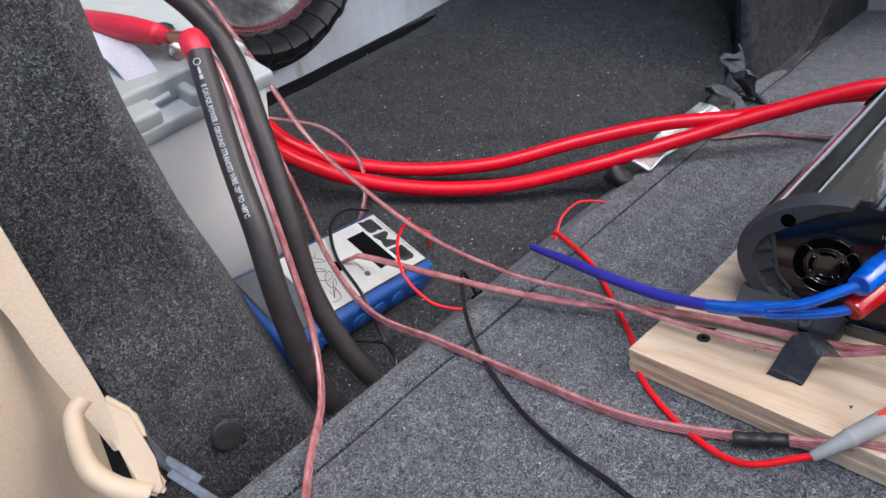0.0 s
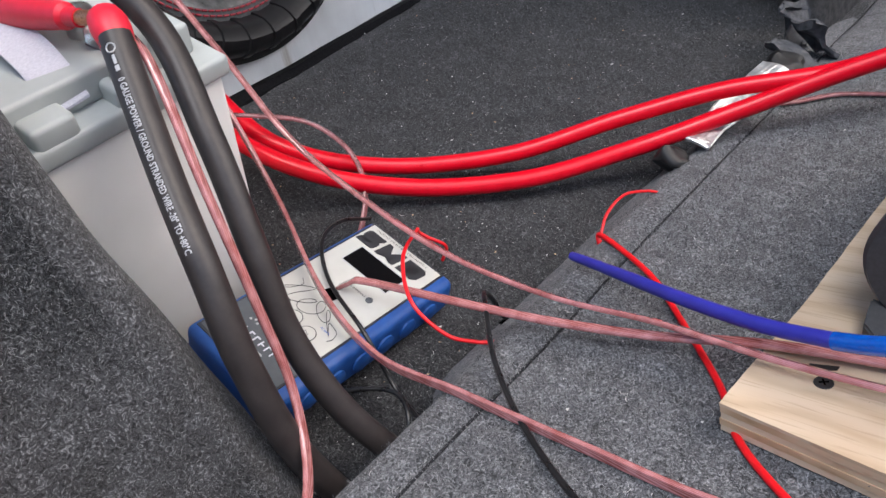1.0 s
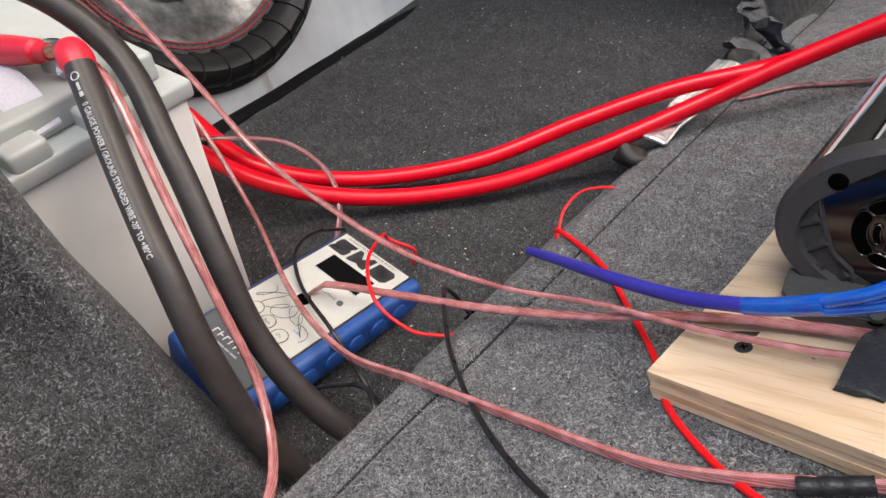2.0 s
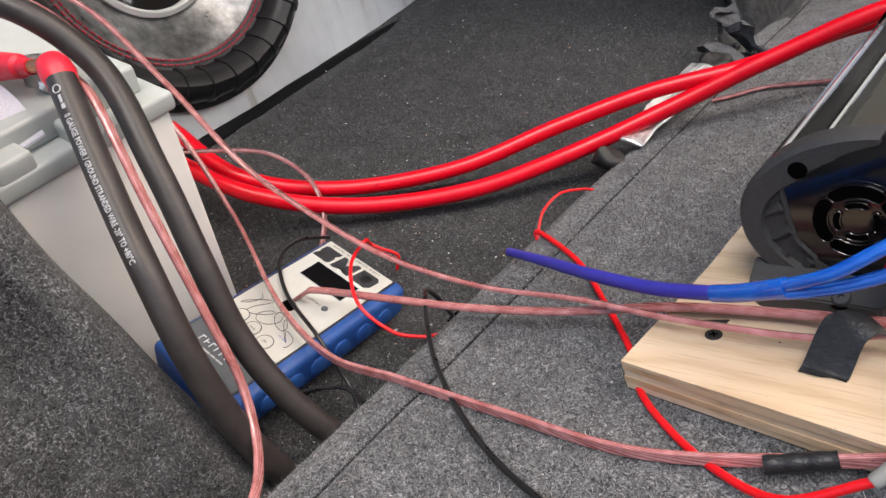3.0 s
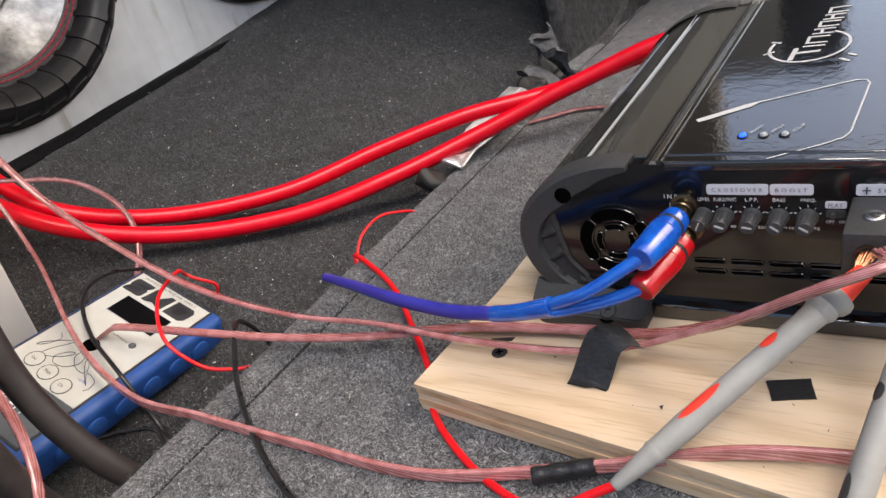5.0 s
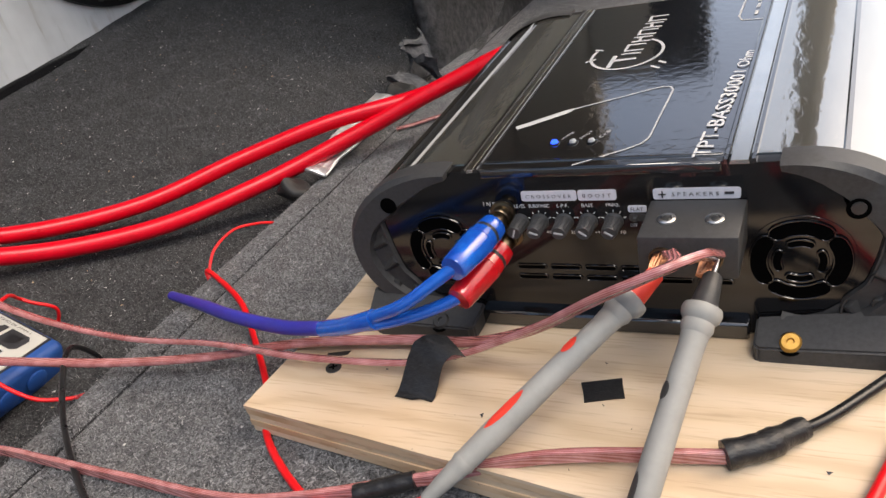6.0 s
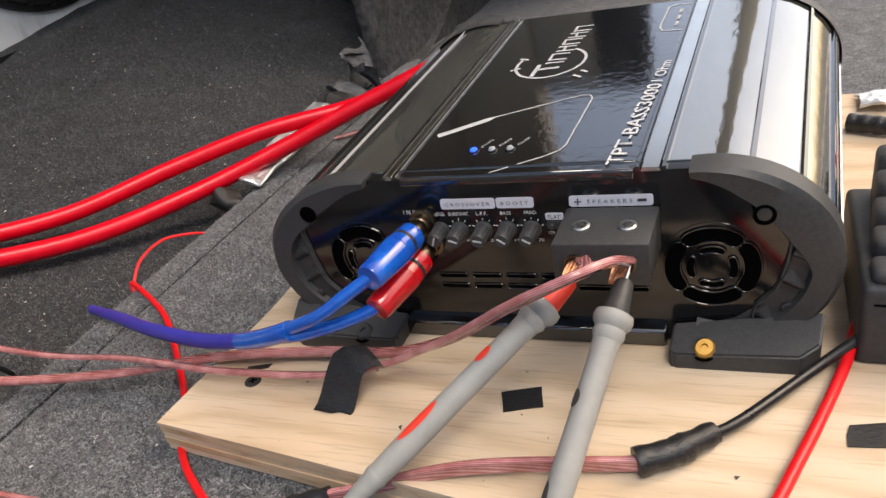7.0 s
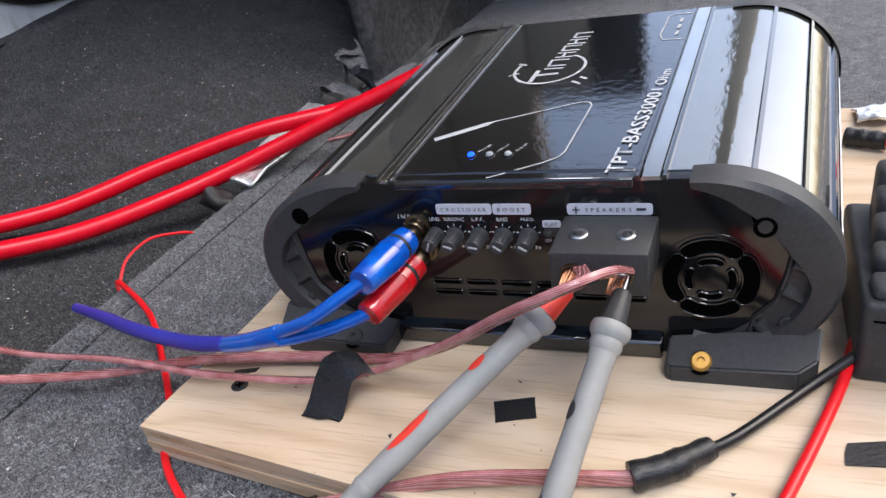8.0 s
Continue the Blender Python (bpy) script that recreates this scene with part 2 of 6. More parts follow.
EDGE_GREY = textured(shader("matt grey cone edge", rough=0.8, spec=0.2), [(0.3, (0.07, 0.07, 0.072)), (0.7, (0.13, 0.13, 0.132))], 300)
STITCH = shader("red stitching", (0.35, 0.03, 0.045), 0.8)
RING_SILVER = shader("satin silver ring", (0.66, 0.67, 0.65), 0.35, 0.3)
BEIGE = textured(shader("beige trim plastic", rough=0.5), [(0.3, (0.42, 0.325, 0.225)), (0.7, (0.48, 0.38, 0.27))], 40, rough=(0.42, 0.6), bump=0.06, bump_scale=700, distance=0.0004)
BELT = textured(shader("beige belt webbing", rough=0.85), [(0.3, (0.36, 0.28, 0.20)), (0.7, (0.45, 0.36, 0.27))], 500, bump=0.6, bump_scale=1100, stretch=(1, 1, 4), distance=0.0005)
HEADLINER = textured(shader("beige headliner", rough=0.9), [(0.3, (0.42, 0.37, 0.31)), (0.7, (0.48, 0.43, 0.36))], 200, bump=0.3)
TRIM_DARK = textured(shader("dark felt trim", rough=0.9, spec=0.2), [(0.3, (0.045, 0.047, 0.052)), (0.7, (0.125, 0.128, 0.138))], 120, 5.0, bump=0.8, bump_scale=60, distance=0.004, big=(12, 0.6, 1.2))
FOIL = textured(shader("crumpled foil", rough=0.3, metal=0.8), [(0.3, (0.45, 0.47, 0.48)), (0.55, (0.75, 0.77, 0.78)), (0.8, (0.55, 0.35, 0.28))], 60, 5.0, rough=(0.2, 0.5), bump=0.8, bump_scale=90, distance=0.003)
LED_BLUE = shader("blue lamp", (0.01, 0.06, 0.7), 0.2, emit=((0.01, 0.07, 1.0), 1.6))
LED_OFF = shader("clear lamp", (0.35, 0.36, 0.37), 0.1, coat=0.8)
ASPHALT = textured(shader("asphalt", rough=0.9), [(0.3, (0.04, 0.04, 0.04)), (0.7, (0.07, 0.07, 0.07))], 60, bump=0.5)


def wire_material(name, copper, jacket):
    """Clear pink jacket over twisted copper strands; the strands run slantwise along the wire."""
    m = shader(name, rough=0.16, coat=1.0)
    b = m.node_tree.nodes["Principled BSDF"]
    uv = node(m, "UVMap")
    sep = node(m, "SeparateXYZ")
    link(m, uv, 0, sep, 0)
    ma = m.node_tree.nodes.new("ShaderNodeMath")
    ma.operation = "MULTIPLY"
    ma.inputs[1].default_value = 75.0
    link(m, sep, 0, ma, 0)
    mb = m.node_tree.nodes.new("ShaderNodeMath")
    mb.operation = "MULTIPLY_ADD"
    mb.inputs[1].default_value = 17.0
    link(m, sep, 1, mb, 0)
    link(m, ma, 0, mb, 2)
    mc = m.node_tree.nodes.new("ShaderNodeMath")
    mc.operation = "SINE"
    mm = m.node_tree.nodes.new("ShaderNodeMath")
    mm.operation = "MULTIPLY"
    mm.inputs[1].default_value = 6.2832
    link(m, mb, 0, mm, 0)
    link(m, mm, 0, mc, 0)
    ns = node(m, "TexNoise", Scale=110.0, Detail=4.0)
    co = node(m, "TexCoord")
    link(m, co, "Object", ns, "Vector")
    ad = m.node_tree.nodes.new("ShaderNodeMath")
    ad.operation = "MULTIPLY_ADD"
    ad.inputs[1].default_value = 0.20
    link(m, mc, 0, ad, 0)
    link(m, ns, 0, ad, 2)
    r = ramp(m, [(0.22, copper), (0.55, tuple(0.5 * (p + q) for p, q in zip(copper, jacket))), (0.8, jacket)])
    link(m, ad, 0, r, 0)
    link(m, r, 0, b, "Base Color")
    bp = node(m, "Bump", Strength=0.25, Distance=0.0006)
    link(m, mc, 0, bp, "Height")
    link(m, bp, 0, b, "Normal")
    return m


PINK = wire_material("clear speaker wire", (0.27, 0.07, 0.06), (0.60, 0.275, 0.285))
PINK_DULL = wire_material("clear speaker wire dull", (0.19, 0.06, 0.06), (0.42, 0.20, 0.21))


# ---- builders ----
def empty(name, at=(0, 0, 0), turn=0.0):
    ob = new(name)
    ob.empty_display_size = 0.01
    ob.matrix_world = pose(*at, 0, 0, turn)
    return ob


def part(name, bm, material, parent=None, label="", smooth=True):
    me = bpy.data.meshes.new(name)
    bmesh.ops.recalc_face_normals(bm, faces=bm.faces[:])
    bm.to_mesh(me)
    bm.free()
    me.materials.append(material)
    if smooth:
        me.polygons.foreach_set("use_smooth", [True] * len(me.polygons))
        me.set_sharp_from_angle(angle=radians(38))
    ob = new(name, me)
    if parent:
        ob.parent = parent
    if label:
        tagged(ob, label)
    return ob


def box(x0, x1, y0, y1, z0, z1, bevel=0.0, segments=2, bm=None):
    bm = bm or bmesh.new()
    made = bmesh.ops.create_cube(bm, size=1.0)["verts"]
    for v in made:
        v.co = Vector(((x0 + x1) / 2 + v.co.x * (x1 - x0), (y0 + y1) / 2 + v.co.y * (y1 - y0), (z0 + z1) / 2 + v.co.z * (z1 - z0)))
    if bevel:
        edges = list({e for v in made for e in v.link_edges})
        bmesh.ops.bevel(bm, geom=edges, offset=bevel, segments=segments, affect="EDGES", profile=0.5)
    return bm


def spline(points, steps=10):
    """Points along a smooth curve through the given ones."""
    p = [Vector(q) for q in points]
    p = [2 * p[0] - p[1], *p, 2 * p[-1] - p[-2]]
    out = []
    for i in range(1, len(p) - 2):
        a, b, c, d = p[i - 1:i + 3]
        for k in range(steps + (i == len(p) - 3)):
            s = k / steps
            out.append(0.5 * (2 * b + (c - a) * s + (2 * a - 5 * b + 4 * c - d) * s * s + (-a + 3 * b - 3 * c + d) * s ** 3))
    return out


def frames(line, up=(0, 0, 1)):
    """Side and up of a moving frame along a line, and the length so far."""
    rows, side, run = [], None, 0.0
    for i, p in enumerate(line):
        t = (line[min(i + 1, len(line) - 1)] - line[max(i - 1, 0)]).normalized()
        if side is None:
            side = t.cross(Vector(up))
            if side.length < 1e-4:
                side = t.cross(Vector((1, 0, 0)))
        side = (side - t * side.dot(t)).normalized()
        if i:
            run += (p - line[i - 1]).length
        rows.append((p, side, side.cross(t), run, t))
    return rows


def sweep(points, radius, sides=12, steps=10, twin=0.0, up=(0, 0, 1), bm=None, turn=0.0):
    """A tube along a curve. radius: a number, or a function of the share of the way. twin: the half distance of two lobes."""
    line = spline(points, steps) if steps else [Vector(q) for q in points]
    rows = frames(line, up)
    bm = bm or bmesh.new()
    uv = bm.loops.layers.uv.verify()
    total = rows[-1][3] or 1.0
    rings = []
    for p, side, above, run, t in rows:
        r = radius(run / total) if callable(radius) else radius
        ring = []
        for k in range(sides):
            a = 2 * math.pi * k / sides + turn
            if twin:
                c, s = math.cos(a), math.sin(a)
                x = c * r + (twin if c > 0 else -twin if c < -1e-6 else 0) * min(1.0, abs(c) * 3)
                z = s * r * (0.62 + 0.38 * min(1.0, abs(c) * 1.6))
                ring.append(bm.verts.new(p + side * x + above * z))
            else:
                ring.append(bm.verts.new(p + side * (math.cos(a) * r) + above * (math.sin(a) * r)))
        rings.append((ring, run))
    for (a, u0), (b, u1) in zip(rings, rings[1:]):
        for k in range(sides):
            f = bm.faces.new((a[k], a[(k + 1) % sides], b[(k + 1) % sides], b[k]))
            for loop, (u, v) in zip(f.loops, ((u0, k), (u0, k + 1), (u1, k + 1), (u1, k))):
                loop[uv].uv = (u, v / sides)
    bm.faces.new(rings[0][0][::-1])
    bm.faces.new(rings[-1][0])
    return bm


def lathe(profile, sides=24, at=(0, 0, 0), axis=(0, 0, 1), bm=None, cap=True):
    """A turned body: pairs of (radius, height) along an axis from at."""
    bm = bm or bmesh.new()
    q = Vector((0, 0, 1)).rotation_difference(Vector(axis).normalized())
    rings = [[bm.verts.new(Vector(at) + q @ Vector((r * math.cos(2 * math.pi * k / sides), r * math.sin(2 * math.pi * k / sides), h))) for k in range(sides)]
             for r, h in profile]
    for a, b in zip(rings, rings[1:]):
        for k in range(sides):
            bm.faces.new((a[k], a[(k + 1) % sides], b[(k + 1) % sides], b[k]))
    if cap:
        bm.faces.new(rings[0][::-1])
        bm.faces.new(rings[-1])
    return bm


def prism(outline, y0, y1, bm=None):
    """A flat outline of (x, z) pairs, drawn out from y0 to y1."""
    bm = bm or bmesh.new()
    a = [bm.verts.new((x, y0, z)) for x, z in outline]
    b = [bm.verts.new((x, y1, z)) for x, z in outline]
    bm.faces.new(a)
    bm.faces.new(b[::-1])
    for k in range(len(a)):
        j = (k + 1) % len(a)
        bm.faces.new((a[k], b[k], b[j], a[j]))
    return bm


def moved(bm, m):
    bmesh.ops.transform(bm, matrix=m, verts=bm.verts[:])
    return bm


def lettering(words, size, thick=0.0002, bend=0.0):
    """A mesh of words in the built-in font, lying in the xy plane, from x = 0."""
    cu = bpy.data.curves.new("words", "FONT")
    cu.body, cu.size, cu.extrude, cu.resolution_u, cu.offset = words, size, thick, 2, bend
    ob = bpy.data.objects.new("words", cu)
    me = bpy.data.meshes.new_from_object(ob)
    bm = bmesh.new()
    bm.from_mesh(me)
    bpy.data.objects.remove(ob)
    bpy.data.meshes.remove(me)
    bpy.data.curves.remove(cu)
    return bm


def fitted(words, width, height, thick=0.0002, bend=0.0):
    """Words scaled to a width and a height, with the lower left corner at the origin."""
    bm = lettering(words, 1.0, 0.0, bend)
    xs, ys = [v.co.x for v in bm.verts], [v.co.y for v in bm.verts]
    for v in bm.verts:
        v.co = Vector(((v.co.x - min(xs)) / (max(xs) - min(xs)) * width, (v.co.y - min(ys)) / (max(ys) - min(ys)) * height, thick))
    return bm


# ---- the place: cargo floor, side floor, unseen walls and roof ----
def side_floor(x, y):
    """Height of the sloping carpet beside the floor panel."""
    z = 0.012 + 0.11 * y + 0.36 * (-0.5 - x)
    z += 0.006 * noise.noise(Vector((x * 5, y * 5, 0.3)))
    if y > 0.6:
        z += 1.5 * (y - 0.6) ** 2
    return z


def sheet(x0, x1, nx, y0, y1, ny, height):
    bm = bmesh.new()
    rows = [[bm.verts.new((x0 + (x1 - x0) * i / nx, y0 + (y1 - y0) * j / ny, 0)) for i in range(nx + 1)] for j in range(ny + 1)]
    for row in rows:
        for v in row:
            v.co.z = height(v.co.x, v.co.y)
    for a, b in zip(rows, rows[1:]):
        for k in range(nx):
            bm.faces.new((a[k], a[k + 1], b[k + 1], b[k]))
    return bm


def cargo_panel():
    """The carpeted floor panel with a rolled, stitched edge."""
    prof = [(1.0, 0.0), (0.7, 0.0), (0.4, 0.0), (0.1, 0.0), (-0.1, 0.0), (-0.2, 0.0), (-0.25, 0.0), (-0.266, 0.0), (-0.2695, -0.0008), (-0.2715, -0.0032), (-0.2735, -0.0008),
            (-0.278, 0.0008), (-0.288, 0.0012), (-0.295, 0.0002), (-0.3, -0.003), (-0.303, -0.008), (-0.3035, -0.02), (-0.3035, -0.045), (-0.3035, -0.08)]
    soft = {14: (-0.3000, -0.0028), 15: (-0.3100, -0.0095), 16: (-0.3230, -0.0200), 17: (-0.3370, -0.0310), 18: (-0.3600, -0.0600)}
    bm, n = bmesh.new(), 220
    rows = []
    for j in range(n + 1):
        y = -0.7 + 1.66 * j / n
        row = []
        for k, (x, z) in enumerate(prof):
            w = 0.0022 * noise.noise(Vector((3.1, y * 9, 0))) + 0.0008 * noise.noise(Vector((1.1, y * 60, k * 0.7)))
            if k in soft:
                f = min(1.0, max(0.0, (y + 0.135) / 0.06))
                f = f * f * (3 - 2 * f)
                x, z = x + (soft[k][0] - x) * f, z + (soft[k][1] - z) * f
            dz = 0.0012 * noise.noise(Vector((x * 14, y * 14, 2))) if x > -0.29 else 0.0
            row.append(bm.verts.new((x + (w if x < -0.26 else 0), y, z + dz)))
        rows.append(row)
    for a, b in zip(rows, rows[1:]):
        for k in range(len(prof) - 1):
            bm.faces.new((a[k], b[k], b[k + 1], a[k + 1]))
    return bm


floor = tagged(part("floor", cargo_panel(), CARPET), "grey felt carpet cargo floor panel with rolled stitched edge", "floor", kind="structure")
part("seam", sweep([(-0.2715 + 0.0022 * noise.noise(Vector((3.1, y * 9, 0))), y, -0.0018) for y in [-0.69 + 0.055 * k for k in range(30)]], 0.0009, 6, 4), SEAM, floor, "dark stitched seam")
floor_side = tagged(part("floor_side", sheet(-0.9, -0.27, 60, -0.7, 0.98, 120, lambda x, y: side_floor(x, y) + 0.0015 * noise.noise(Vector((x * 40, y * 40, 0)))), CARPET_DARK),
                    "dark worn carpet sloping up beside the panel", "floor", kind="structure")
ground = tagged(part("ground", sheet(-60, 60, 4, -60, 60, 4, lambda x, y: -0.75), ASPHALT), "grey asphalt outside under the car", "ground", kind="structure")


def shell():
    """Plain car interior round the load area: low walls, pillars, roof and open sides. Mostly unseen; added to shape
    light and reflections.
    """
    made = [
        ("wall_back", box(-1.3, 0.02, 0.97, 1.05, -0.3, 0.36, 0.02), HEADLINER, "beige lower trim wall behind the cargo floor"),
        ("sill", box(0.021, 1.02, 0.97, 1.05, -0.3, 0.012, 0.004), BEIGE, "beige door sill behind the cargo floor"),
        # Out of view: these two walls keep low horizon light off the seat.
        ("wall_right", box(0.98, 1.06, -1.2, 0.9, -0.3, 0.46, 0.02), HEADLINER, "unseen beige side wall added to block low light from the right"),
        ("wall_front", box(-1.2, 0.975, -0.86, -0.78, -0.3, 0.16, 0.02), TRIM_DARK, "unseen dark wall added to block low light behind the camera"),
        # Unseen panel, added to darken the amplifier's left reflection and the side floor.
        ("wall_back_upper", box(-1.3, -0.425, 0.975, 1.045, 0.362, 0.858, 0.01), HEADLINER, "unseen beige panel added to shut out sky behind the speaker box"),
        ("wall_left", box(-1.32, -1.24, -1.2, 1.05, -0.3, 0.50, 0.02), TRIM_DARK, "dark lower side wall of the car"),
        # Unseen roof; its front edge is placed by the shade and reflections wanted.
        ("ceiling", box(-0.42, 0.30, 0.25, 1.05, 0.86, 0.92, 0.02), HEADLINER, "beige headliner of the car roof"),
        # Extra roof piece out of view, reaching forward to shade the left side.
        ("ceiling_side", box(-1.32, -0.422, -0.42, 1.05, 0.86, 0.92, 0.02), HEADLINER, "unseen beige roof piece added to shade the speaker box side"),
        ("pillar_left", box(-0.42, -0.23, 0.97, 1.05, 0.36, 0.86, 0.02), HEADLINER, "beige roof pillar"),
        # Two added panels, there only as reflections in the glossy top plate.
        ("wall_quarter", box(-0.23, -0.115, 0.975, 1.045, 0.36, 0.63, 0.01), HEADLINER, "unseen beige panel added for the amplifier top to reflect"),
        ("wall_latch", box(-0.115, -0.02, 0.975, 1.045, 0.36, 0.63, 0.01), TRIM_DARK, "unseen dark panel added for the amplifier top to reflect"),
        ("pillar_right", box(0.14, 0.24, 0.99, 1.05, 0.012, 0.86, 0.02), HEADLINER, "beige roof pillar beside the open door"),
    ]
    for name, bm, material, label in made:
        tagged(part(name, bm, material), label, "wall" if "wall" in name else "ceiling" if "ceiling" in name else "sill" if name == "sill" else "pillar", kind="structure")


shell()


def back_trim():
    """Dark felt side trim standing behind the load floor, folded round a corner post."""
    line = spline([(-0.78, 0.70, 0), (-0.6, 0.70, 0), (-0.46, 0.69, 0), (-0.37, 0.64, 0), (-0.322, 0.545, 0), (-0.305, 0.520, 0), (-0.292, 0.545, 0), (-0.278, 0.66, 0), (-0.268, 0.80, 0), (-0.262, 0.97, 0)], 8)
    bm, nv, rows = bmesh.new(), 24, []
    for j in range(nv + 1):
        v = j / nv
        row = []
        for i, p in enumerate(line):
            k = noise.noise(Vector((i * 0.22, v * 4, 4)))
            row.append(bm.verts.new((p.x + 0.008 * k - 0.02 * v * (p.x > -0.36), p.y + 0.010 * k + 0.05 * v * (p.x < -0.33), -0.04 + 0.47 * v)))
        rows.append(row)
    for a, b in zip(rows, rows[1:]):
        for k in range(len(line) - 1):
            bm.faces.new((a[k], a[k + 1], b[k + 1], b[k]))
    bmesh.ops.solidify(bm, geom=bm.faces[:], thickness=0.006)
    return bm


trim = tagged(part("trim", back_trim(), TRIM_DARK), "dark grey felt trim with torn lower rim", "trim", kind="structure")


# ---- seat back ----
def seat_back():
    """A carpeted seat back that leans away, with a soft rounded edge; base frame on the floor."""
    bm = bmesh.new()
    n = 40
    rows = []
    for j in range(n + 1):
        z = -0.07 + 0.42 * j / n
        edge = -0.194 - 0.17 * z + 0.75 * max(z - 0.13, 0) ** 2 + 0.002 * noise.noise(Vector((z * 18, 0, 5)))
        def face(y):
            return -0.2875 + 0.2222 * y - 0.1756 * z + 0.004 * noise.noise(Vector((y * 9, z * 9, 1)))
        row = [(face(-0.6 + (edge - 0.022 + 0.6) * i / 10) , -0.6 + (edge - 0.022 + 0.6) * i / 10) for i in range(10)]
        y0 = edge - 0.022
        for k in range(13):
            a = radians(90 * k / 12)
            row.append((face(y0) - 0.022 * (1 - math.cos(a)), y0 + 0.022 * math.sin(a)))
        row += [(face(y0) - 0.026, edge - 0.004), (face(y0) - 0.030, edge - 0.02), (face(-0.6) - 0.03, -0.6)]
        rows.append([bm.verts.new((x, y, z)) for x, y in row])
    m = len(rows[0])
    for a, b in zip(rows, rows[1:]):
        for k in range(m):
            bm.faces.new((a[k], a[(k + 1) % m], b[(k + 1) % m], b[k]))
    bm.faces.new(rows[0][::-1])
    bm.faces.new(rows[-1])
    return bm


seat = tagged(empty("rear_bench"), "leaning car seat backed in grey felt carpet with beige bolster", "car seat")
seat.matrix_world = Matrix.Identity(4)
part("cover", seat_back(), SEAT_CARPET, seat)
part("button", lathe([(0.0105, -0.004), (0.0105, 0.001), (0.009, 0.0025), (0.004, 0.003)], 20, (-0.343, -0.2565, 0.0005), (1, -0.2, 0.25)), RUBBER, seat, "black round plastic button")


def ribbon(edge_a, edge_b, thick, normal):
    """A flat band between two edges."""
    bm, rows, n = bmesh.new(), [], Vector(normal).normalized() * thick / 2
    for p, q in zip(spline(edge_a, 8), spline(edge_b, 8)):
        mid = (p + q) / 2 + n * 1.5
        rows.append([bm.verts.new(x) for x in (p - n, q - n, q + n, mid + n, p + n)])
    for a, b in zip(rows, rows[1:]):
        for k in range(5):
            bm.faces.new((a[k], a[(k + 1) % 5], b[(k + 1) % 5], b[k]))
    bm.faces.new(rows[0][::-1]), bm.faces.new(rows[-1])
    return bm


def slab(outline, thick, normal, bevel):
    """A flat plate with a rounded rim."""
    n = Vector(normal).normalized() * thick / 2
    bm = bmesh.new()
    lo, hi = [bm.verts.new(Vector(p) - n) for p in outline], [bm.verts.new(Vector(p) + n) for p in outline]
    bm.faces.new(lo[::-1]), bm.faces.new(hi)
    for k in range(len(lo)):
        bm.faces.new((lo[k], lo[(k + 1) % len(lo)], hi[(k + 1) % len(lo)], hi[k]))
    bmesh.ops.bevel(bm, geom=bm.edges[:], offset=bevel, segments=3, affect="EDGES")
    return bm


def belt_buckle():
    n = Vector((0.755, -0.352, 0.553))
    thing = tagged(empty("seat_belt", (0, 0, 0)), "beige seat belt with beige plastic tongue and steel latch plate", "seat belt")
    part("webbing", ribbon([(-0.4021, -0.313, 0.2361), (-0.3576, -0.3165, 0.1732), (-0.3309, -0.3186, 0.1354), (-0.3038, -0.3204, 0.0981), (-0.2899, -0.3255, 0.0754)],
                           [(-0.3764, -0.3434, 0.1816), (-0.3433, -0.3343, 0.1422), (-0.3249, -0.3333, 0.1178), (-0.3102, -0.3311, 0.0982), (-0.2927, -0.3287, 0.0752)], 0.0014, n), BELT, thing)
    part("tongue_body", moved(slab([(-0.3045, -0.3204, 0.0983), (-0.2941, -0.3137, 0.0883), (-0.2871, -0.3144, 0.0783), (-0.281, -0.3189, 0.0672), (-0.2725, -0.3189, 0.0555), (-0.2724, -0.3241, 0.0521), (-0.2790, -0.3300, 0.0570), (-0.2910, -0.3270, 0.0760), (-0.3030, -0.3230, 0.0960)], 0.008, n, 0.0022), Matrix.Translation(n * -0.003)), BEIGE, thing)
    ring = [(-0.3075, -0.3265, 0.0990), (-0.3074, -0.3347, 0.0930), (-0.2967, -0.3404, 0.0743), (-0.2858, -0.3367, 0.0628), (-0.2760, -0.3270, 0.0545)]
    part("tongue_frame", sweep(ring, lambda s: 0.0040 + 0.0022 * s, 14, 8), BEIGE, thing)
    part("latch_grip", moved(slab([(-0.287, -0.3146, 0.0785), (-0.2771, -0.3128, 0.066), (-0.2716, -0.3147, 0.0584), (-0.2795, -0.3182, 0.0656)], 0.007, n, 0.0012), Matrix.Translation(n * -0.0025)), PLASTIC, thing, "black plastic grip")
    for a, b, w in (((-0.2776, -0.3138, 0.0658), (-0.265, -0.307, 0.0529), 0.0020), ((-0.2745, -0.3154, 0.0605), (-0.256, -0.3063, 0.0416), 0.0022)):
        a, b = Vector(a), Vector(b)
        s = (b - a).cross(n).normalized() * w
        part("latch_plate", slab([a - s, b - s, b + s, a + s], 0.0018, n, 0.0004), LATCH, thing, "steel latch plate")
    return thing


belt_buckle()
# Black band laid where the gap between seat and bolster is in shade.
edge_a = [(-0.376, -0.3142, 0.1064), (-0.3717, -0.3093, 0.0883), (-0.3672, -0.3044, 0.0685), (-0.3621, -0.3005, 0.0446), (-0.3576, -0.2974, 0.0227), (-0.3517, -0.2939, -0.0063)]
edge_b = [(-0.3835, -0.3663, 0.0962), (-0.3795, -0.3623, 0.0781), (-0.3755, -0.3582, 0.0585), (-0.3705, -0.3551, 0.0348), (-0.3660, -0.3528, 0.0133), (-0.3605, -0.3503, -0.0154)]
lift = Vector((0.962, -0.214, 0.169)) * 0.0045
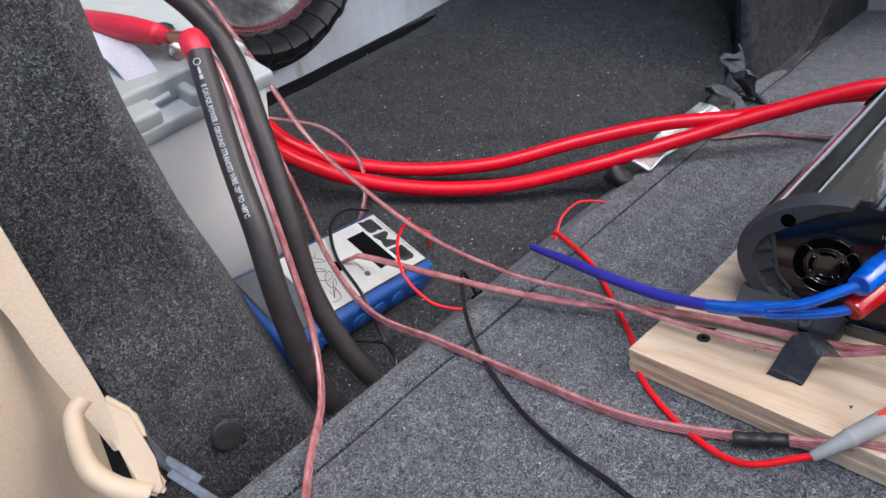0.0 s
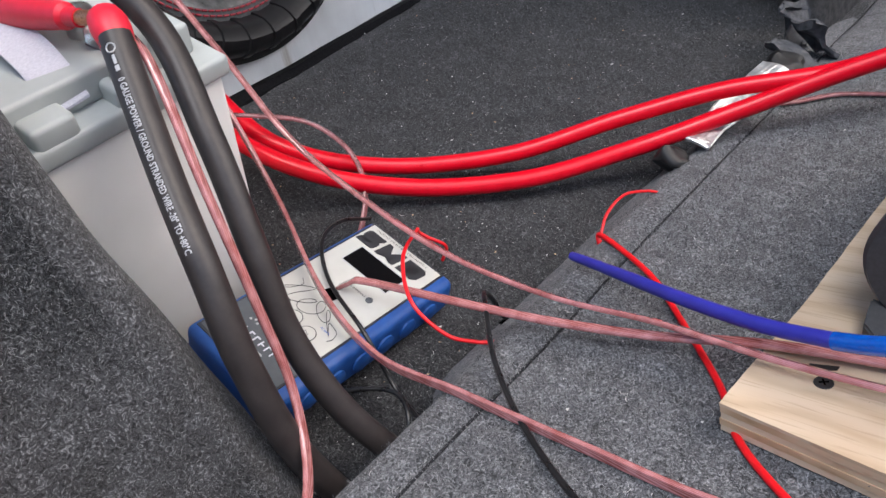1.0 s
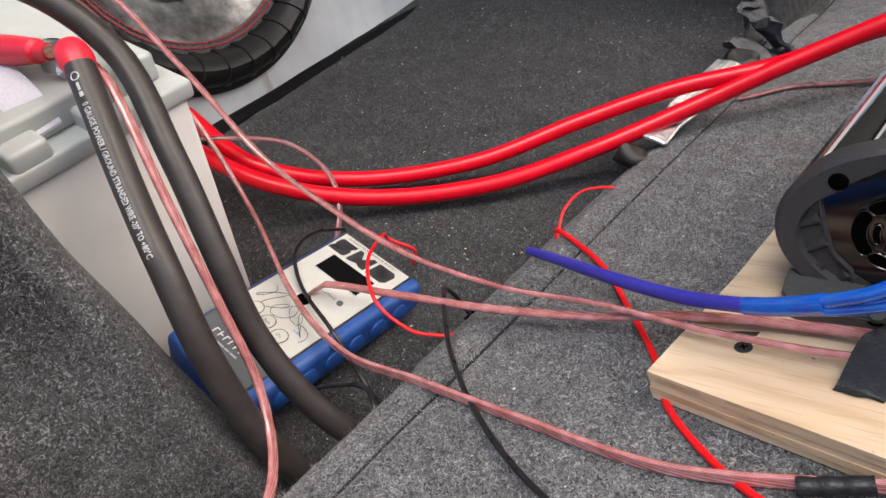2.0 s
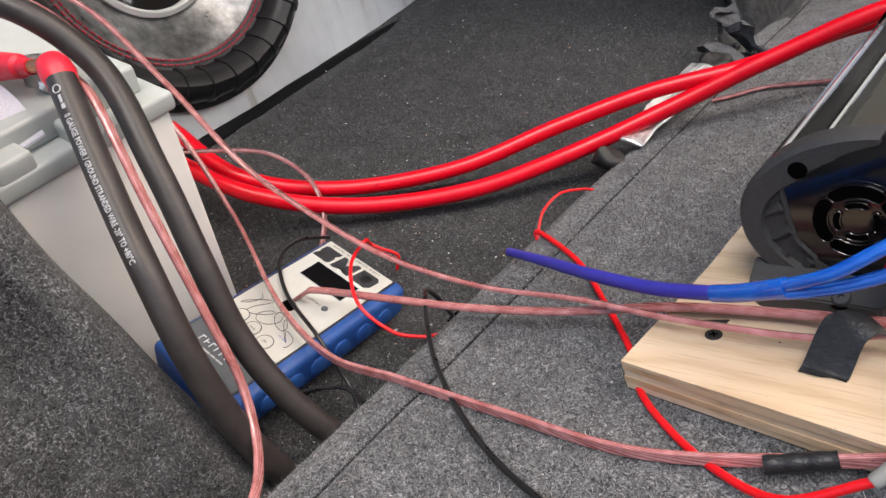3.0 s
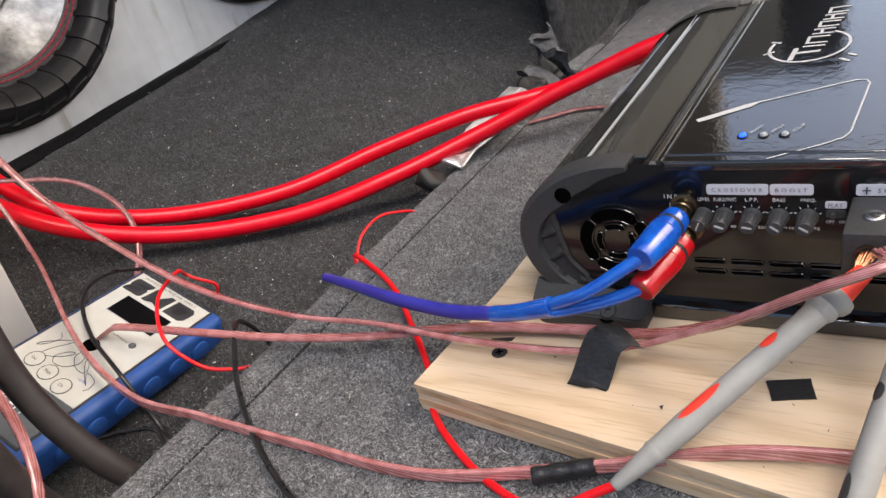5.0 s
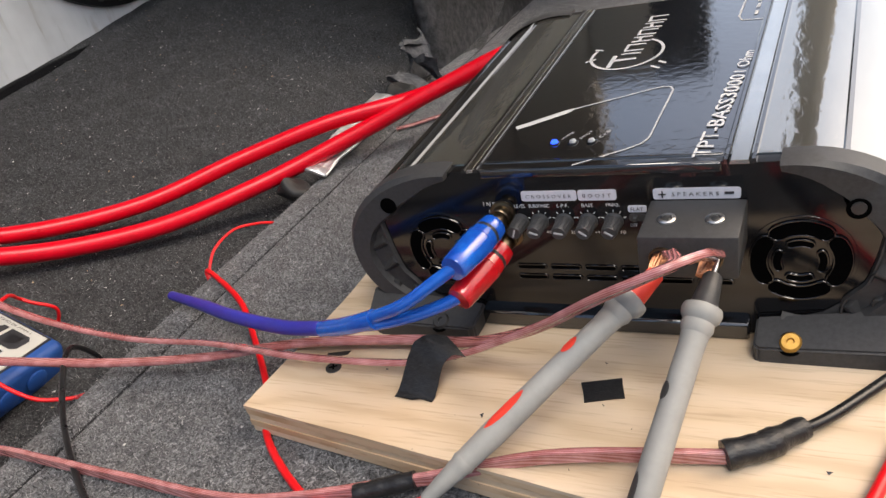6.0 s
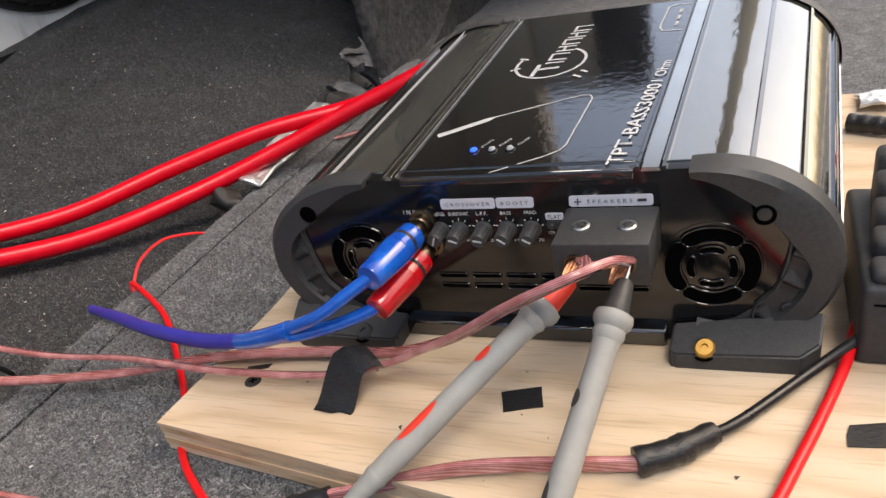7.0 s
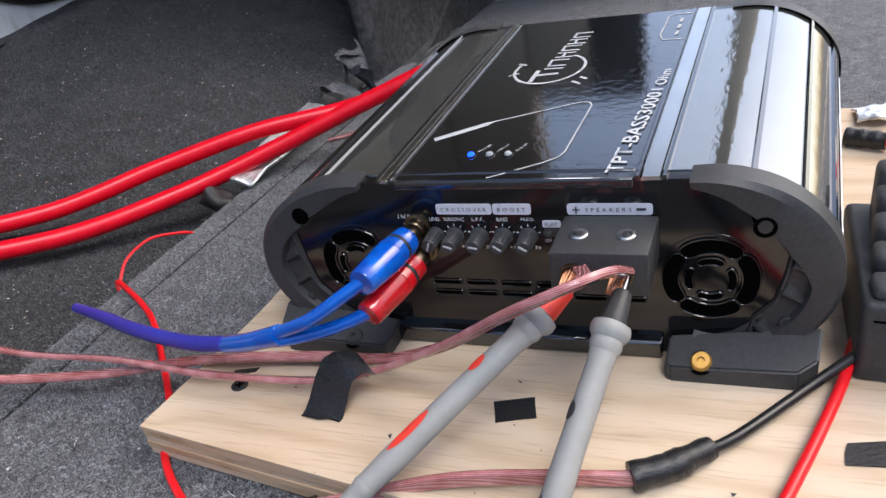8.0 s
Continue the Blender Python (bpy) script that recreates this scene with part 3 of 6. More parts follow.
part("edge_binding", ribbon([Vector(p) + lift for p in edge_a], [Vector(p) + lift for p in edge_b], 0.003, Vector((0.962, -0.214, 0.169))), BOX_TRIM, seat, "black band standing in for the shaded gap beside the bolster")
bolster = bmesh.new()
bmesh.ops.create_uvsphere(bolster, u_segments=40, v_segments=24, radius=1.0)
for v in bolster.verts:
    v.co = Vector((-0.378 + 0.058 * v.co.x, -0.392 + 0.080 * v.co.y, 0.045 + 0.185 * v.co.z + 0.004 * noise.noise(v.co * 3)))
part("bolster", bolster, BELT, seat, "beige cloth side bolster")


# ---- battery ----
def battery():
    thing = tagged(empty("car_battery"), "off-white battery with grey stepped lid standing on carpet", "battery")
    up, along = Vector((0.36, -0.09, 0.93)).normalized(), Vector((0.0, -1.0, -0.105))
    along = (along - up * along.dot(up)).normalized()
    out = up.cross(along)
    m = Matrix((along, out, up)).transposed().to_4x4()
    m.translation = Vector((-0.4416, -0.0975, 0.170)) - up * 0.189
    thing.matrix_world = m
    part("case", box(0.0, 0.168, -0.255, 0.0, 0.0, 0.190, 0.004, 3), BATTERY, thing)
    part("lid_rim", box(-0.004, 0.172, -0.259, 0.004, 0.189, 0.202, 0.003, 3), BATTERY_LID, thing, "grey plastic lid rim")
    lid = part("lid", box(0.006, 0.160, -0.245, -0.012, 0.2015, 0.2205, 0.003, 3), BATTERY_LID, thing, "grey plastic lid")
    for x0, x1 in ((0.058, 0.066), (0.088, 0.112)):
        part("handle_clip", box(x0, x1, -0.026, 0.003, 0.198, 0.2125, 0.003, 3), BATTERY_LID, thing, "grey plastic handle clip")
    bm = bmesh.new()
    line = spline([(0.081, -0.120, 0.219), (0.079, -0.085, 0.227), (0.078, -0.050, 0.228), (0.079, -0.026, 0.221), (0.081, -0.010, 0.208)], 8)
    rows = []
    for p in line:
        rows.append([bm.verts.new(p + Vector((dx, 0, dz))) for dx, dz in ((0.014, -0.002), (-0.008, 0.0), (-0.008, 0.0015), (0.014, -0.0005))])
    for a, b in zip(rows, rows[1:]):
        for k in range(4):
            bm.faces.new((a[k], a[(k + 1) % 4], b[(k + 1) % 4], b[k]))
    bm.faces.new(rows[0][::-1]), bm.faces.new(rows[-1])
    part("carry_strap", bm, STRAP, thing, "white woven carry strap")
    part("terminal", lathe([(0.009, 0.0), (0.009, 0.006), (0.0075, 0.014), (0.006, 0.015)], 20, (0.048, -0.045, 0.220)), STEEL, thing, "bright metal terminal post")
    part("terminal_nut", lathe([(0.007, 0.0), (0.007, 0.005), (0.003, 0.006)], 6, (0.050, -0.030, 0.224), (0.2, 0.8, 0.5)), STEEL, thing, "steel nut")
    return thing


battery()


# ---- speaker box ----
def speaker_driver(parent, y, z, r):
    """One driver in the face of the box: gasket, ribbed roll, cone, stitching, dust cap. The axis points along x."""
    at, ax = (-0.692, y, z), (1, 0, 0)
    d = part("driver", lathe([(r * 1.0, -0.004), (r * 1.0, 0.006), (r * 0.975, 0.009), (r * 0.95, 0.009), (r * 0.95, 0.002)], 96, at, ax, cap=False), RUBBER, parent, "black speaker gasket ring")
    # half roll with raised bands moulded across it
    n, bands = 264, 33
    bm = bmesh.new()
    prof = [(0.962, 0.004), (0.955, 0.014), (0.935, 0.024), (0.90, 0.031), (0.86, 0.034), (0.82, 0.031), (0.785, 0.024), (0.765, 0.014), (0.755, 0.005)]
    rings = []
    for j, (q, h) in enumerate(prof):
        ring = []
        for k in range(n):
            a = 2 * math.pi * (k + (-0.8 if k % 8 == 3 else 0.8 if k % 8 == 7 else 0.0)) / n
            lift = 0.0026 if k % 8 in (0, 1, 2) else 0.0
            flat = math.cos(math.pi * (q - 0.86) / 0.21)
            ring.append(bm.verts.new((at[0] + h * r / 0.18 + lift * max(flat, 0.0), y + (r * q + lift * (q - 0.86) * 7) * math.cos(a), z + (r * q + lift * (q - 0.86) * 7) * math.sin(a))))
        rings.append(ring)
    for a, b in zip(rings, rings[1:]):
        for k in range(n):
            bm.faces.new((a[k], a[(k + 1) % n], b[(k + 1) % n], b[k]))
    part("surround", bm, SURROUND, d, "black rubber surround with raised bands")
    part("cone", lathe([(r * 0.692, 0.0025), (r * 0.65, -0.0015), (r * 0.60, -0.008), (r * 0.5, -0.021), (r * 0.43, -0.030)], 96, at, ax, cap=False), CONE, d, "shiny grey cone")
    part("cone_edge", lathe([(r * 0.768, 0.0055), (r * 0.75, 0.0060), (r * 0.70, 0.0050), (r * 0.690, 0.0022)], 96, at, ax, cap=False), EDGE_GREY, d, "matt grey stitched cone edge")
    part("dust_ring", lathe([(r * 0.442, -0.031), (r * 0.440, -0.024), (r * 0.415, -0.022), (r * 0.398, -0.024), (r * 0.395, -0.032)], 96, at, ax, cap=False), RING_SILVER, d, "satin silver ring")
    part("dust_cap", lathe([(r * 0.397, -0.030), (r * 0.30, -0.038), (r * 0.15, -0.044), (r * 0.01, -0.046)], 64, at, ax, cap=False), GLOSS, d, "black inverted dust cap")
    bm = bmesh.new()
    for q in (0.700, 0.728):
        for k in range(110):
            a0, a1 = 2 * math.pi * k / 110, 2 * math.pi * (k + 0.72) / 110
            pts = [(at[0] + (0.0078 if q > 0.71 else 0.0062), y + r * q * math.cos(a), z + r * q * math.sin(a)) for a in (a0, (a0 + a1) / 2, a1)]
            sweep(pts, 0.0011, 5, 0, bm=bm, up=(1, 0, 0))
    part("stitching", bm, STITCH, d, "dashed red stitching")


def speaker_box():
    thing = tagged(empty("speaker_box", (0, 0, 0)), "scuffed white speaker box with two black drivers and black lower edge", "speaker box")
    # front panel with a round opening for each driver
    panel = part("front_panel", box(-0.75, -0.695, -0.20, 0.78, 0.085, 0.58, 0.003), BOX_WHITE, thing)
    bm = bmesh.new()
    for y, z in ((0.085, 0.288), (0.462, 0.318)):
        lathe([(0.164, -0.80), (0.164, -0.60)], 72, (0, y, z), (1, 0, 0), bm)
    bmesh.ops.recalc_face_normals(bm, faces=bm.faces[:])
    cutter = new("cutter", bpy.data.meshes.new("cutter"))
    bm.to_mesh(cutter.data)
    bm.free()
    cut = panel.modifiers.new("openings", "BOOLEAN")
    cut.operation, cut.object, cut.solver = "DIFFERENCE", cutter, "EXACT"
    bpy.context.view_layer.update()
    done = bpy.data.meshes.new_from_object(panel.evaluated_get(bpy.context.evaluated_depsgraph_get()))
    panel.modifiers.clear()
    panel.data = done
    bpy.data.objects.remove(cutter)
    part("body", box(-1.12, -0.752, -0.20, 0.78, 0.02, 0.58, 0.004), BOX_TRIM, thing, "black carpeted box body")
    bm = bmesh.new()
    rows = []
    for j in range(41):
        y = -0.2 + 0.98 * j / 40
        top = 0.093 + 0.085 * (y - 0.07) + 0.0015 * noise.noise(Vector((y * 12, 0, 0)))
        low = side_floor(-0.68, y) - 0.02
        rows.append([bm.verts.new(q) for q in ((-0.75, y, low), (-0.676, y, low), (-0.676, y, top - 0.006), (-0.682, y, top), (-0.75, y, top))])
    for a, b in zip(rows, rows[1:]):
        for k in range(5):
            bm.faces.new((a[k], a[(k + 1) % 5], b[(k + 1) % 5], b[k]))
    bm.faces.new(rows[0][::-1]), bm.faces.new(rows[-1])
    part("bottom_edge", bm, BOX_TRIM, thing, "black felt lower edge")
    speaker_driver(thing, 0.085, 0.288, 0.172)
    speaker_driver(thing, 0.462, 0.318, 0.172)
    return thing


speaker_box()


# ---- plywood board ----
def board_rise(y):
    """The board is propped up a little towards its back."""
    return 0.10 * y * y / (y + 0.03) if y > 0 else 0.0


def board():
    c = Vector((-0.162, -0.0755, 0))
    front, left = Vector((math.cos(radians(-7)), math.sin(radians(-7)), 0)), Vector((math.sin(radians(6)), math.cos(radians(6)), 0))
    a, b, d = c, c + front * 0.56, c + left * 0.332
    e = b + Vector((0.03, 0.375, 0))
    def slab(z0, z1, inset, nx=16, ny=40):
        bm, grids = bmesh.new(), []
        for z in (z0, z1):
            g = []
            for j in range(ny + 1):
                v, row = j / ny, []
                for i in range(nx + 1):
                    w = i / nx
                    p = (a.lerp(b, w)).lerp(d.lerp(e, w), v)
                    p = p + ((a + b + d + e) / 4 - p).normalized() * (inset + 0.0005 * noise.noise(Vector((p.x * 60, p.y * 60, z0 * 900)))) * (i in (0, nx) or j in (0, ny))
                    row.append(bm.verts.new((p.x, p.y, z + board_rise(p.y))))
                g.append(row)
            grids.append(g)
        lo, hi = grids
        for j in range(ny):
            for i in range(nx):
                bm.faces.new((hi[j][i], hi[j][i + 1], hi[j + 1][i + 1], hi[j + 1][i]))
                bm.faces.new((lo[j][i], lo[j + 1][i], lo[j + 1][i + 1], lo[j][i + 1]))
        for j in range(ny):
            for i in (0, nx):
                bm.faces.new((lo[j][i], lo[j + 1][i], hi[j + 1][i], hi[j][i]))
        for i in range(nx):
            for j in (0, ny):
                bm.faces.new((lo[j][i], hi[j][i], hi[j][i + 1], lo[j][i + 1]))
        return bm
    thing = tagged(empty("plywood_board", (0, 0, 0)), "pale pine plywood board lying on the carpeted floor", "board")
    part("top_veneer", slab(0.0162, 0.018, 0.0), WOOD, thing)
    for k, inset in enumerate((0.0006, 0.0002, 0.0009, 0.0003)):
        part("ply", slab(0.0015 + 0.0037 * k, 0.0015 + 0.0037 * (k + 1) - 0.0001, inset), WOOD_EDGE if k % 2 else WOOD, thing)
    return thing


board()


def drywall_screw(x, y, z):
    thing = tagged(empty("wood_screw", (x, y, z), 30), "black wood screw driven into the plywood", "screw")
    part("head", lathe([(0.0036, -0.001), (0.0042, 0.0004), (0.0040, 0.0008), (0.0022, 0.0007)], 20), STEEL_BLACK, thing)
    for a in (0, 90):
        bm = box(-0.0021, 0.0021, -0.0004, 0.0004, 0.0007, 0.0010)
        part("slot", moved(bm, Matrix.Rotation(radians(a), 4, "Z")), VOID, thing, "cross slot with its shade painted black")
    return thing


STEEL_BLACK = shader("black phosphate steel", (0.055, 0.055, 0.056), 0.38, 0.5)
drywall_screw(-0.128, -0.0435, 0.018)


def tape_piece(outline, z, label):
    bm = bmesh.new()
    lo, hi = [bm.verts.new((x, y, z + 0.0002)) for x, y in outline], [bm.verts.new((x, y, z + 0.0006)) for x, y in outline]
    bm.faces.new(lo[::-1]), bm.faces.new(hi)
    for k in range(len(lo)):
        bm.faces.new((lo[k], lo[(k + 1) % len(lo)], hi[(k + 1) % len(lo)], hi[k]))
    return tagged(part("tape_piece", bm, TAPE, smooth=False), label, "tape", "tape on the board")


tape_piece([(-0.0042, -0.0378), (0.0005, -0.0362), (0.0125, -0.0325), (0.0132, -0.036), (0.0155, -0.0445), (0.0105, -0.0458), (-0.0005, -0.0495), (-0.002, -0.044)], 0.018, "small square of black cloth tape on the plywood")
tape_piece([(0.126, -0.041), (0.16, -0.033), (0.162, -0.048), (0.124, -0.0515), (0.1245, -0.046)], 0.018, "strip of black cloth tape on the plywood")
tape_piece([(-0.137, -0.0335), (-0.125, -0.030), (-0.1255, -0.033), (-0.136, -0.038)], 0.018, "small scrap of black tape beside the screw")


# ---- amplifier ----
def amp_outline(grow=0.0, x_flat=0.0735, top=0.083, lean=0.005):
    """The closed cross-section in x and z: flat top and bottom, round sides."""
    pts = []
    cz, rx, rz = top / 2, 0.0515 + grow, top / 2 + grow
    for k in range(33):
        a = radians(90 - 180 * k / 32)
        pts.append((x_flat + rx * math.cos(a), cz + rz * math.sin(a)))
    return [(x_flat + lean + (x - x_flat) * 0.91, z) for x, z in pts] + [(-x, z) for x, z in reversed(pts)]


def arc_slot(cx, cz, r0, r1, a0, a1, y, n=12):
    """An arc-shaped opening with round ends as an outline of (x, z)."""
    rm, rr = (r0 + r1) / 2, (r1 - r0) / 2
    out = [(cx + r1 * math.cos(a0 + (a1 - a0) * k / n), cz + r1 * math.sin(a0 + (a1 - a0) * k / n)) for k in range(n + 1)]
    ex, ez = cx + rm * math.cos(a1), cz + rm * math.sin(a1)
    out += [(ex + rr * math.cos(a1 + math.pi * k / 5), ez + rr * math.sin(a1 + math.pi * k / 5)) for k in range(1, 5)]
    out += [(cx + r0 * math.cos(a1 + (a0 - a1) * k / n), cz + r0 * math.sin(a1 + (a0 - a1) * k / n)) for k in range(n + 1)]
    ex, ez = cx + rm * math.cos(a0), cz + rm * math.sin(a0)
    out += [(ex + rr * math.cos(a0 + math.pi + math.pi * k / 5), ez + rr * math.sin(a0 + math.pi + math.pi * k / 5)) for k in range(1, 5)]
    return out


def opening(outline, y, parent, name, label):
    """A black face standing for the shaded depth of an opening, with a fine raised rim on the plate."""
    hole = part(name, prism(outline, y - 0.0004, y + 0.0002), VOID, parent, label, smooth=False)
    pts = [(x, y - 0.0003, z) for x, z in outline]
    part("rim", sweep(pts + pts[:1], 0.00045, 6, 0, up=(0, 1, 0)), PLATE, hole)
    return hole


def amp_text(words, x, z, width, height, y, parent, material=None, name="lettering"):
    bm = fitted(words, width, height, 0.0)
    return part(name, moved(bm, Matrix.Translation((x, y - 0.0003, z)) @ Matrix.Rotation(radians(90), 4, "X")), material or WHITE_PRINT, parent, smooth=False)


def rounded(x0, x1, z0, z1, r, n=5):
    pts = []
    for cx, cz, a in ((x1 - r, z1 - r, 0), (x0 + r, z1 - r, 90), (x0 + r, z0 + r, 180), (x1 - r, z0 + r, 270)):
        pts += [(cx + r * math.cos(radians(a + 90 * k / n)), cz + r * math.sin(radians(a + 90 * k / n))) for k in range(n + 1)]
    return pts


def amplifier():
    amp = tagged(empty("car_amplifier", (0, 0, 0.018)), "gloss black car amplifier with round sides screwed onto plywood", "amplifier")
    depth = 0.203
    # extruded body with fins and grooves along it
    body = part("body", prism(amp_outline(), 0.010, depth - 0.010), ANODISED, amp)
    for x, w in ((-0.0545, 0.0035), (0.0575, 0.0075)):
        bm = prism([(x - w / 2, 0.0825), (x - w / 2 + 0.0006, 0.0842), (x + w / 2 - 0.0006, 0.0842), (x + w / 2, 0.0825)], 0.003, depth - 0.008)
        part("bright_strip", bm, SILVER, body, "bright cut aluminium strip")
    for x in (-0.0575, -0.0515, 0.0525, 0.0625):
        part("ridge", prism([(x - 0.0011, 0.0825), (x - 0.0007, 0.0846), (x + 0.0007, 0.0846), (x + 0.0011, 0.0825)], 0.003, depth - 0.008), GLOSS, body)
    for side in (-1, 1):
        for a in (72, 47, 24, 20.5, 17, -2, -6, -38):
            cx, cz = side * (0.0735 + (0.0469 if side > 0 else 0.0515) * math.cos(radians(a))) + (0.005 if side > 0 else 0), 0.0415 + 0.0415 * math.sin(radians(a))
            nx, nz = side * math.cos(radians(a)), math.sin(radians(a))
            w = 0.0011 if a in (72, 47, -38) else 0.0008
            tx, tz = -nz, nx
            q = [(cx + tx * s * w + nx * h, cz + tz * s * w + nz * h) for s, h in ((-1.3, -0.001), (-0.8, 0.0013), (0.8, 0.0013), (1.3, -0.001))]
            part("fin", prism(q, 0.0105, depth - 0.0105), SILVER if a in (20.5, -2) else GLOSS, body)
    top = part("top_plate", box(-0.0505, 0.0517, 0.0035, depth - 0.006, 0.0822, 0.0836, 0.0004, 1), GLOSS, amp)
    # printing on top
    def print_top(bm, x, y, turn, name, material=WHITE_PRINT):
        return part(name, moved(bm, Matrix.Translation((x, y, 0.0840)) @ Matrix.Rotation(radians(turn), 4, "Z")), material, top, smooth=False)
    print_top(fitted("TPT-BASS3000", 0.074, 0.0068, bend=0.012), 0.0462, 0.0060, 86.2, "lettering", TOP_PRINT)
    print_top(fitted("1 Ohm", 0.024, 0.0056, bend=0.008), 0.0506, 0.0825, 86.2, "lettering", TOP_PRINT)
    def stroke(pts, w, name, z=0.0839):
        bm = bmesh.new()
        p = [Vector((*q, 0)) for q in pts]
        rows = []
        for i, q in enumerate(p):
            t = (p[min(i + 1, len(p) - 1)] - p[max(i - 1, 0)]).normalized()
            s = Vector((-t.y, t.x, 0)) * (w[i] if isinstance(w, list) else w) / 2
            rows.append((bm.verts.new(q + s + Vector((0, 0, z))), bm.verts.new(q - s + Vector((0, 0, z)))))
        for a, b in zip(rows, rows[1:]):
            bm.faces.new((a[0], a[1], b[1], b[0]))
        return part(name, bm, GREY_PRINT, top, smooth=False)
    stroke([(-0.046, 0.0405), (-0.0385, 0.0455), (-0.0255, 0.0545), (-0.0225, 0.0570), (-0.005, 0.0650), (0.010, 0.0722), (0.0151, 0.0742), (0.0190, 0.0735), (0.0206, 0.0700), (0.0205, 0.0657), (0.0198, 0.0420), (0.0193, 0.0252), (0.0175, 0.0205), (0.012, 0.0160), (-0.008, 0.0042)],
           [0.0038, 0.0038, 0.0038, 0.0010, 0.0008, 0.0008, 0.0008, 0.0008, 0.0008, 0.0008, 0.0008, 0.0008, 0.0008, 0.0008, 0.0008], "frame_line")
    stroke([(0.0510, 0.1890), (0.0425, 0.1892), (0.0395, 0.1860), (0.0388, 0.1550), (0.0410, 0.1490), (0.0510, 0.1480)], 0.0009, "frame_line")
    for y in (0.158, 0.168, 0.178):
        stroke([(0.0470, y - 0.003), (0.0474, y + 0.003)], 0.0018, "print_bar")
    # maker's mark: a ring with strokes, no letters
    ring = [(-0.0125 + 0.0185 * math.cos(radians(a)), 0.1190 + 0.0195 * math.sin(radians(a))) for a in range(-200, 61, 10)]
    stroke(ring, 0.0016, "mark_ring")
    for x, y, dx, dy in ((-0.033, 0.112, 0.005, 0.003), (-0.032, 0.128, 0.005, -0.002), (0.004, 0.100, 0.005, -0.004), (0.007, 0.105, 0.004, -0.003)):
        stroke([(x, y), (x + dx, y + dy)], 0.0016, "mark_stroke")
    for k, (y0, y1) in enumerate(((0.1060, 0.1150), (0.1185, 0.1195), (0.1225, 0.1305), (0.1345, 0.1405), (0.1440, 0.1505), (0.1540, 0.1600), (0.1635, 0.1705))):
        dx = (y0 - 0.106) * 0.10
        tall = 0.0072 if k == 0 else 0.0052
        if k == 0:
            stroke([(-0.0185, y0 - 0.004), (-0.0180, y1 + 0.002)], 0.0024, "mark_stroke")
            stroke([(-0.0182, (y0 + y1) / 2), (-0.0060, (y0 + y1) / 2 + 0.001)], 0.0024, "mark_stroke")
            continue
        for y in (y0, y1) if y1 - y0 > 0.004 else (y0,):
            stroke([(-0.0115 - tall + dx, y), (-0.0115 + tall + dx, y)], 0.0016, "mark_stroke")
        if k > 1:
            stroke([(-0.0115 - tall + dx + 0.0008 + 0.0035 * (k % 2), y0), (-0.0115 - tall + dx + 0.0008 + 0.0035 * (k % 2), y1)], 0.0016, "mark_stroke")
    for k, x in enumerate((-0.022, -0.0135, -0.0052)):
        part("indicator_lamp", lathe([(0.0017, 0.0), (0.0017, 0.0006), (0.0012, 0.0015), (0.0003, 0.0018)], 16, (x, 0.0243, 0.0835)), LED_OFF if k else LED_BLUE, top, "clear unlit indicator lamp" if k else "lit blue indicator lamp")
        part("lamp_rim", lathe([(0.0024, 0.0), (0.0024, 0.0005), (0.0018, 0.0006)], 16, (x, 0.0243, 0.0835)), PLATE, top)
        print_top(fitted(("POWER", "PROT", "CLIP")[k], 0.0075, 0.0016), x + 0.0036, 0.0262, 62, "lettering", GREY_PRINT)
    # end plates and caps, front and back
    for y0, way in ((0.004, 1), (depth - 0.004, -1)):
        part("end_plate", prism(amp_outline(-0.0005), y0, y0 + 0.014 * way), PLATE, amp, "glossy black end plate")
        for side in (-1, 1):
            outer, inner = [], []
            for k in range(31):
                a = radians(98 - 196 * k / 30)
                rx, rz = 0.0488 if side > 0 else 0.0535, 0.0428
                off = 0.0785 if side > 0 else 0.0735
                outer.append((side * (off + rx * math.cos(a)), 0.0415 + rz * math.sin(a) if k < 30 else -0.0005))
                t = float(np.interp(k, (0, 4, 8, 12, 16, 24, 30), (0.0045, 0.0140, 0.0195, 0.0185, 0.0120, 0.0108, 0.0165) if side > 0 else (0.0045, 0.0140, 0.0175, 0.0135, 0.0108, 0.0108, 0.0165)))
                inner.append((side * (off + (rx - t) * math.cos(a)), 0.0415 + (rz - t * 0.85) * math.sin(a)))
            bm = bmesh.new()
            yf, yb = y0 - 0.0045 * way, y0 + 0.0075 * way
            q = [[bm.verts.new((x, y, z)) for x, z in ring] for ring, y in ((outer, yb), (outer, yf + 0.002 * way), (None, yf), (None, yf + 0.0006 * way), (inner, y0 - 0.0002 * way)) if ring]
            mid = [bm.verts.new((o[0] * 0.82 + i[0] * 0.18, yf, o[1] * 0.82 + i[1] * 0.18)) for o, i in zip(outer, inner)]
            mid2 = [bm.verts.new((o[0] * 0.1 + i[0] * 0.9, yf + 0.0006 * way, o[1] * 0.1 + i[1] * 0.9)) for o, i in zip(outer, inner)]
            strips = [q[0], q[1], mid, mid2, q[2]]
            for s0, s1 in zip(strips, strips[1:]):
                for k in range(30):
                    bm.faces.new((s0[k], s0[k + 1], s1[k + 1], s1[k]))
            for k in (0, 30):
                bm.faces.new([s[k] for s in strips])
            cap = part("end_cap", bm, PLASTIC, amp, "matt black plastic end cap")
            # stiffening ribs and mounting foot
            if way > 0:
                cx = 0.081 if side > 0 else 0.079
                edge = [(0.0120, 0.0335), (0.0250, 0.0235), (0.0285, 0.0160), (0.0265, 0.0010), (0.0235, -0.0120), (0.0150, -0.0215), (0.0140, -0.0400)]
                rim = inner[8:]
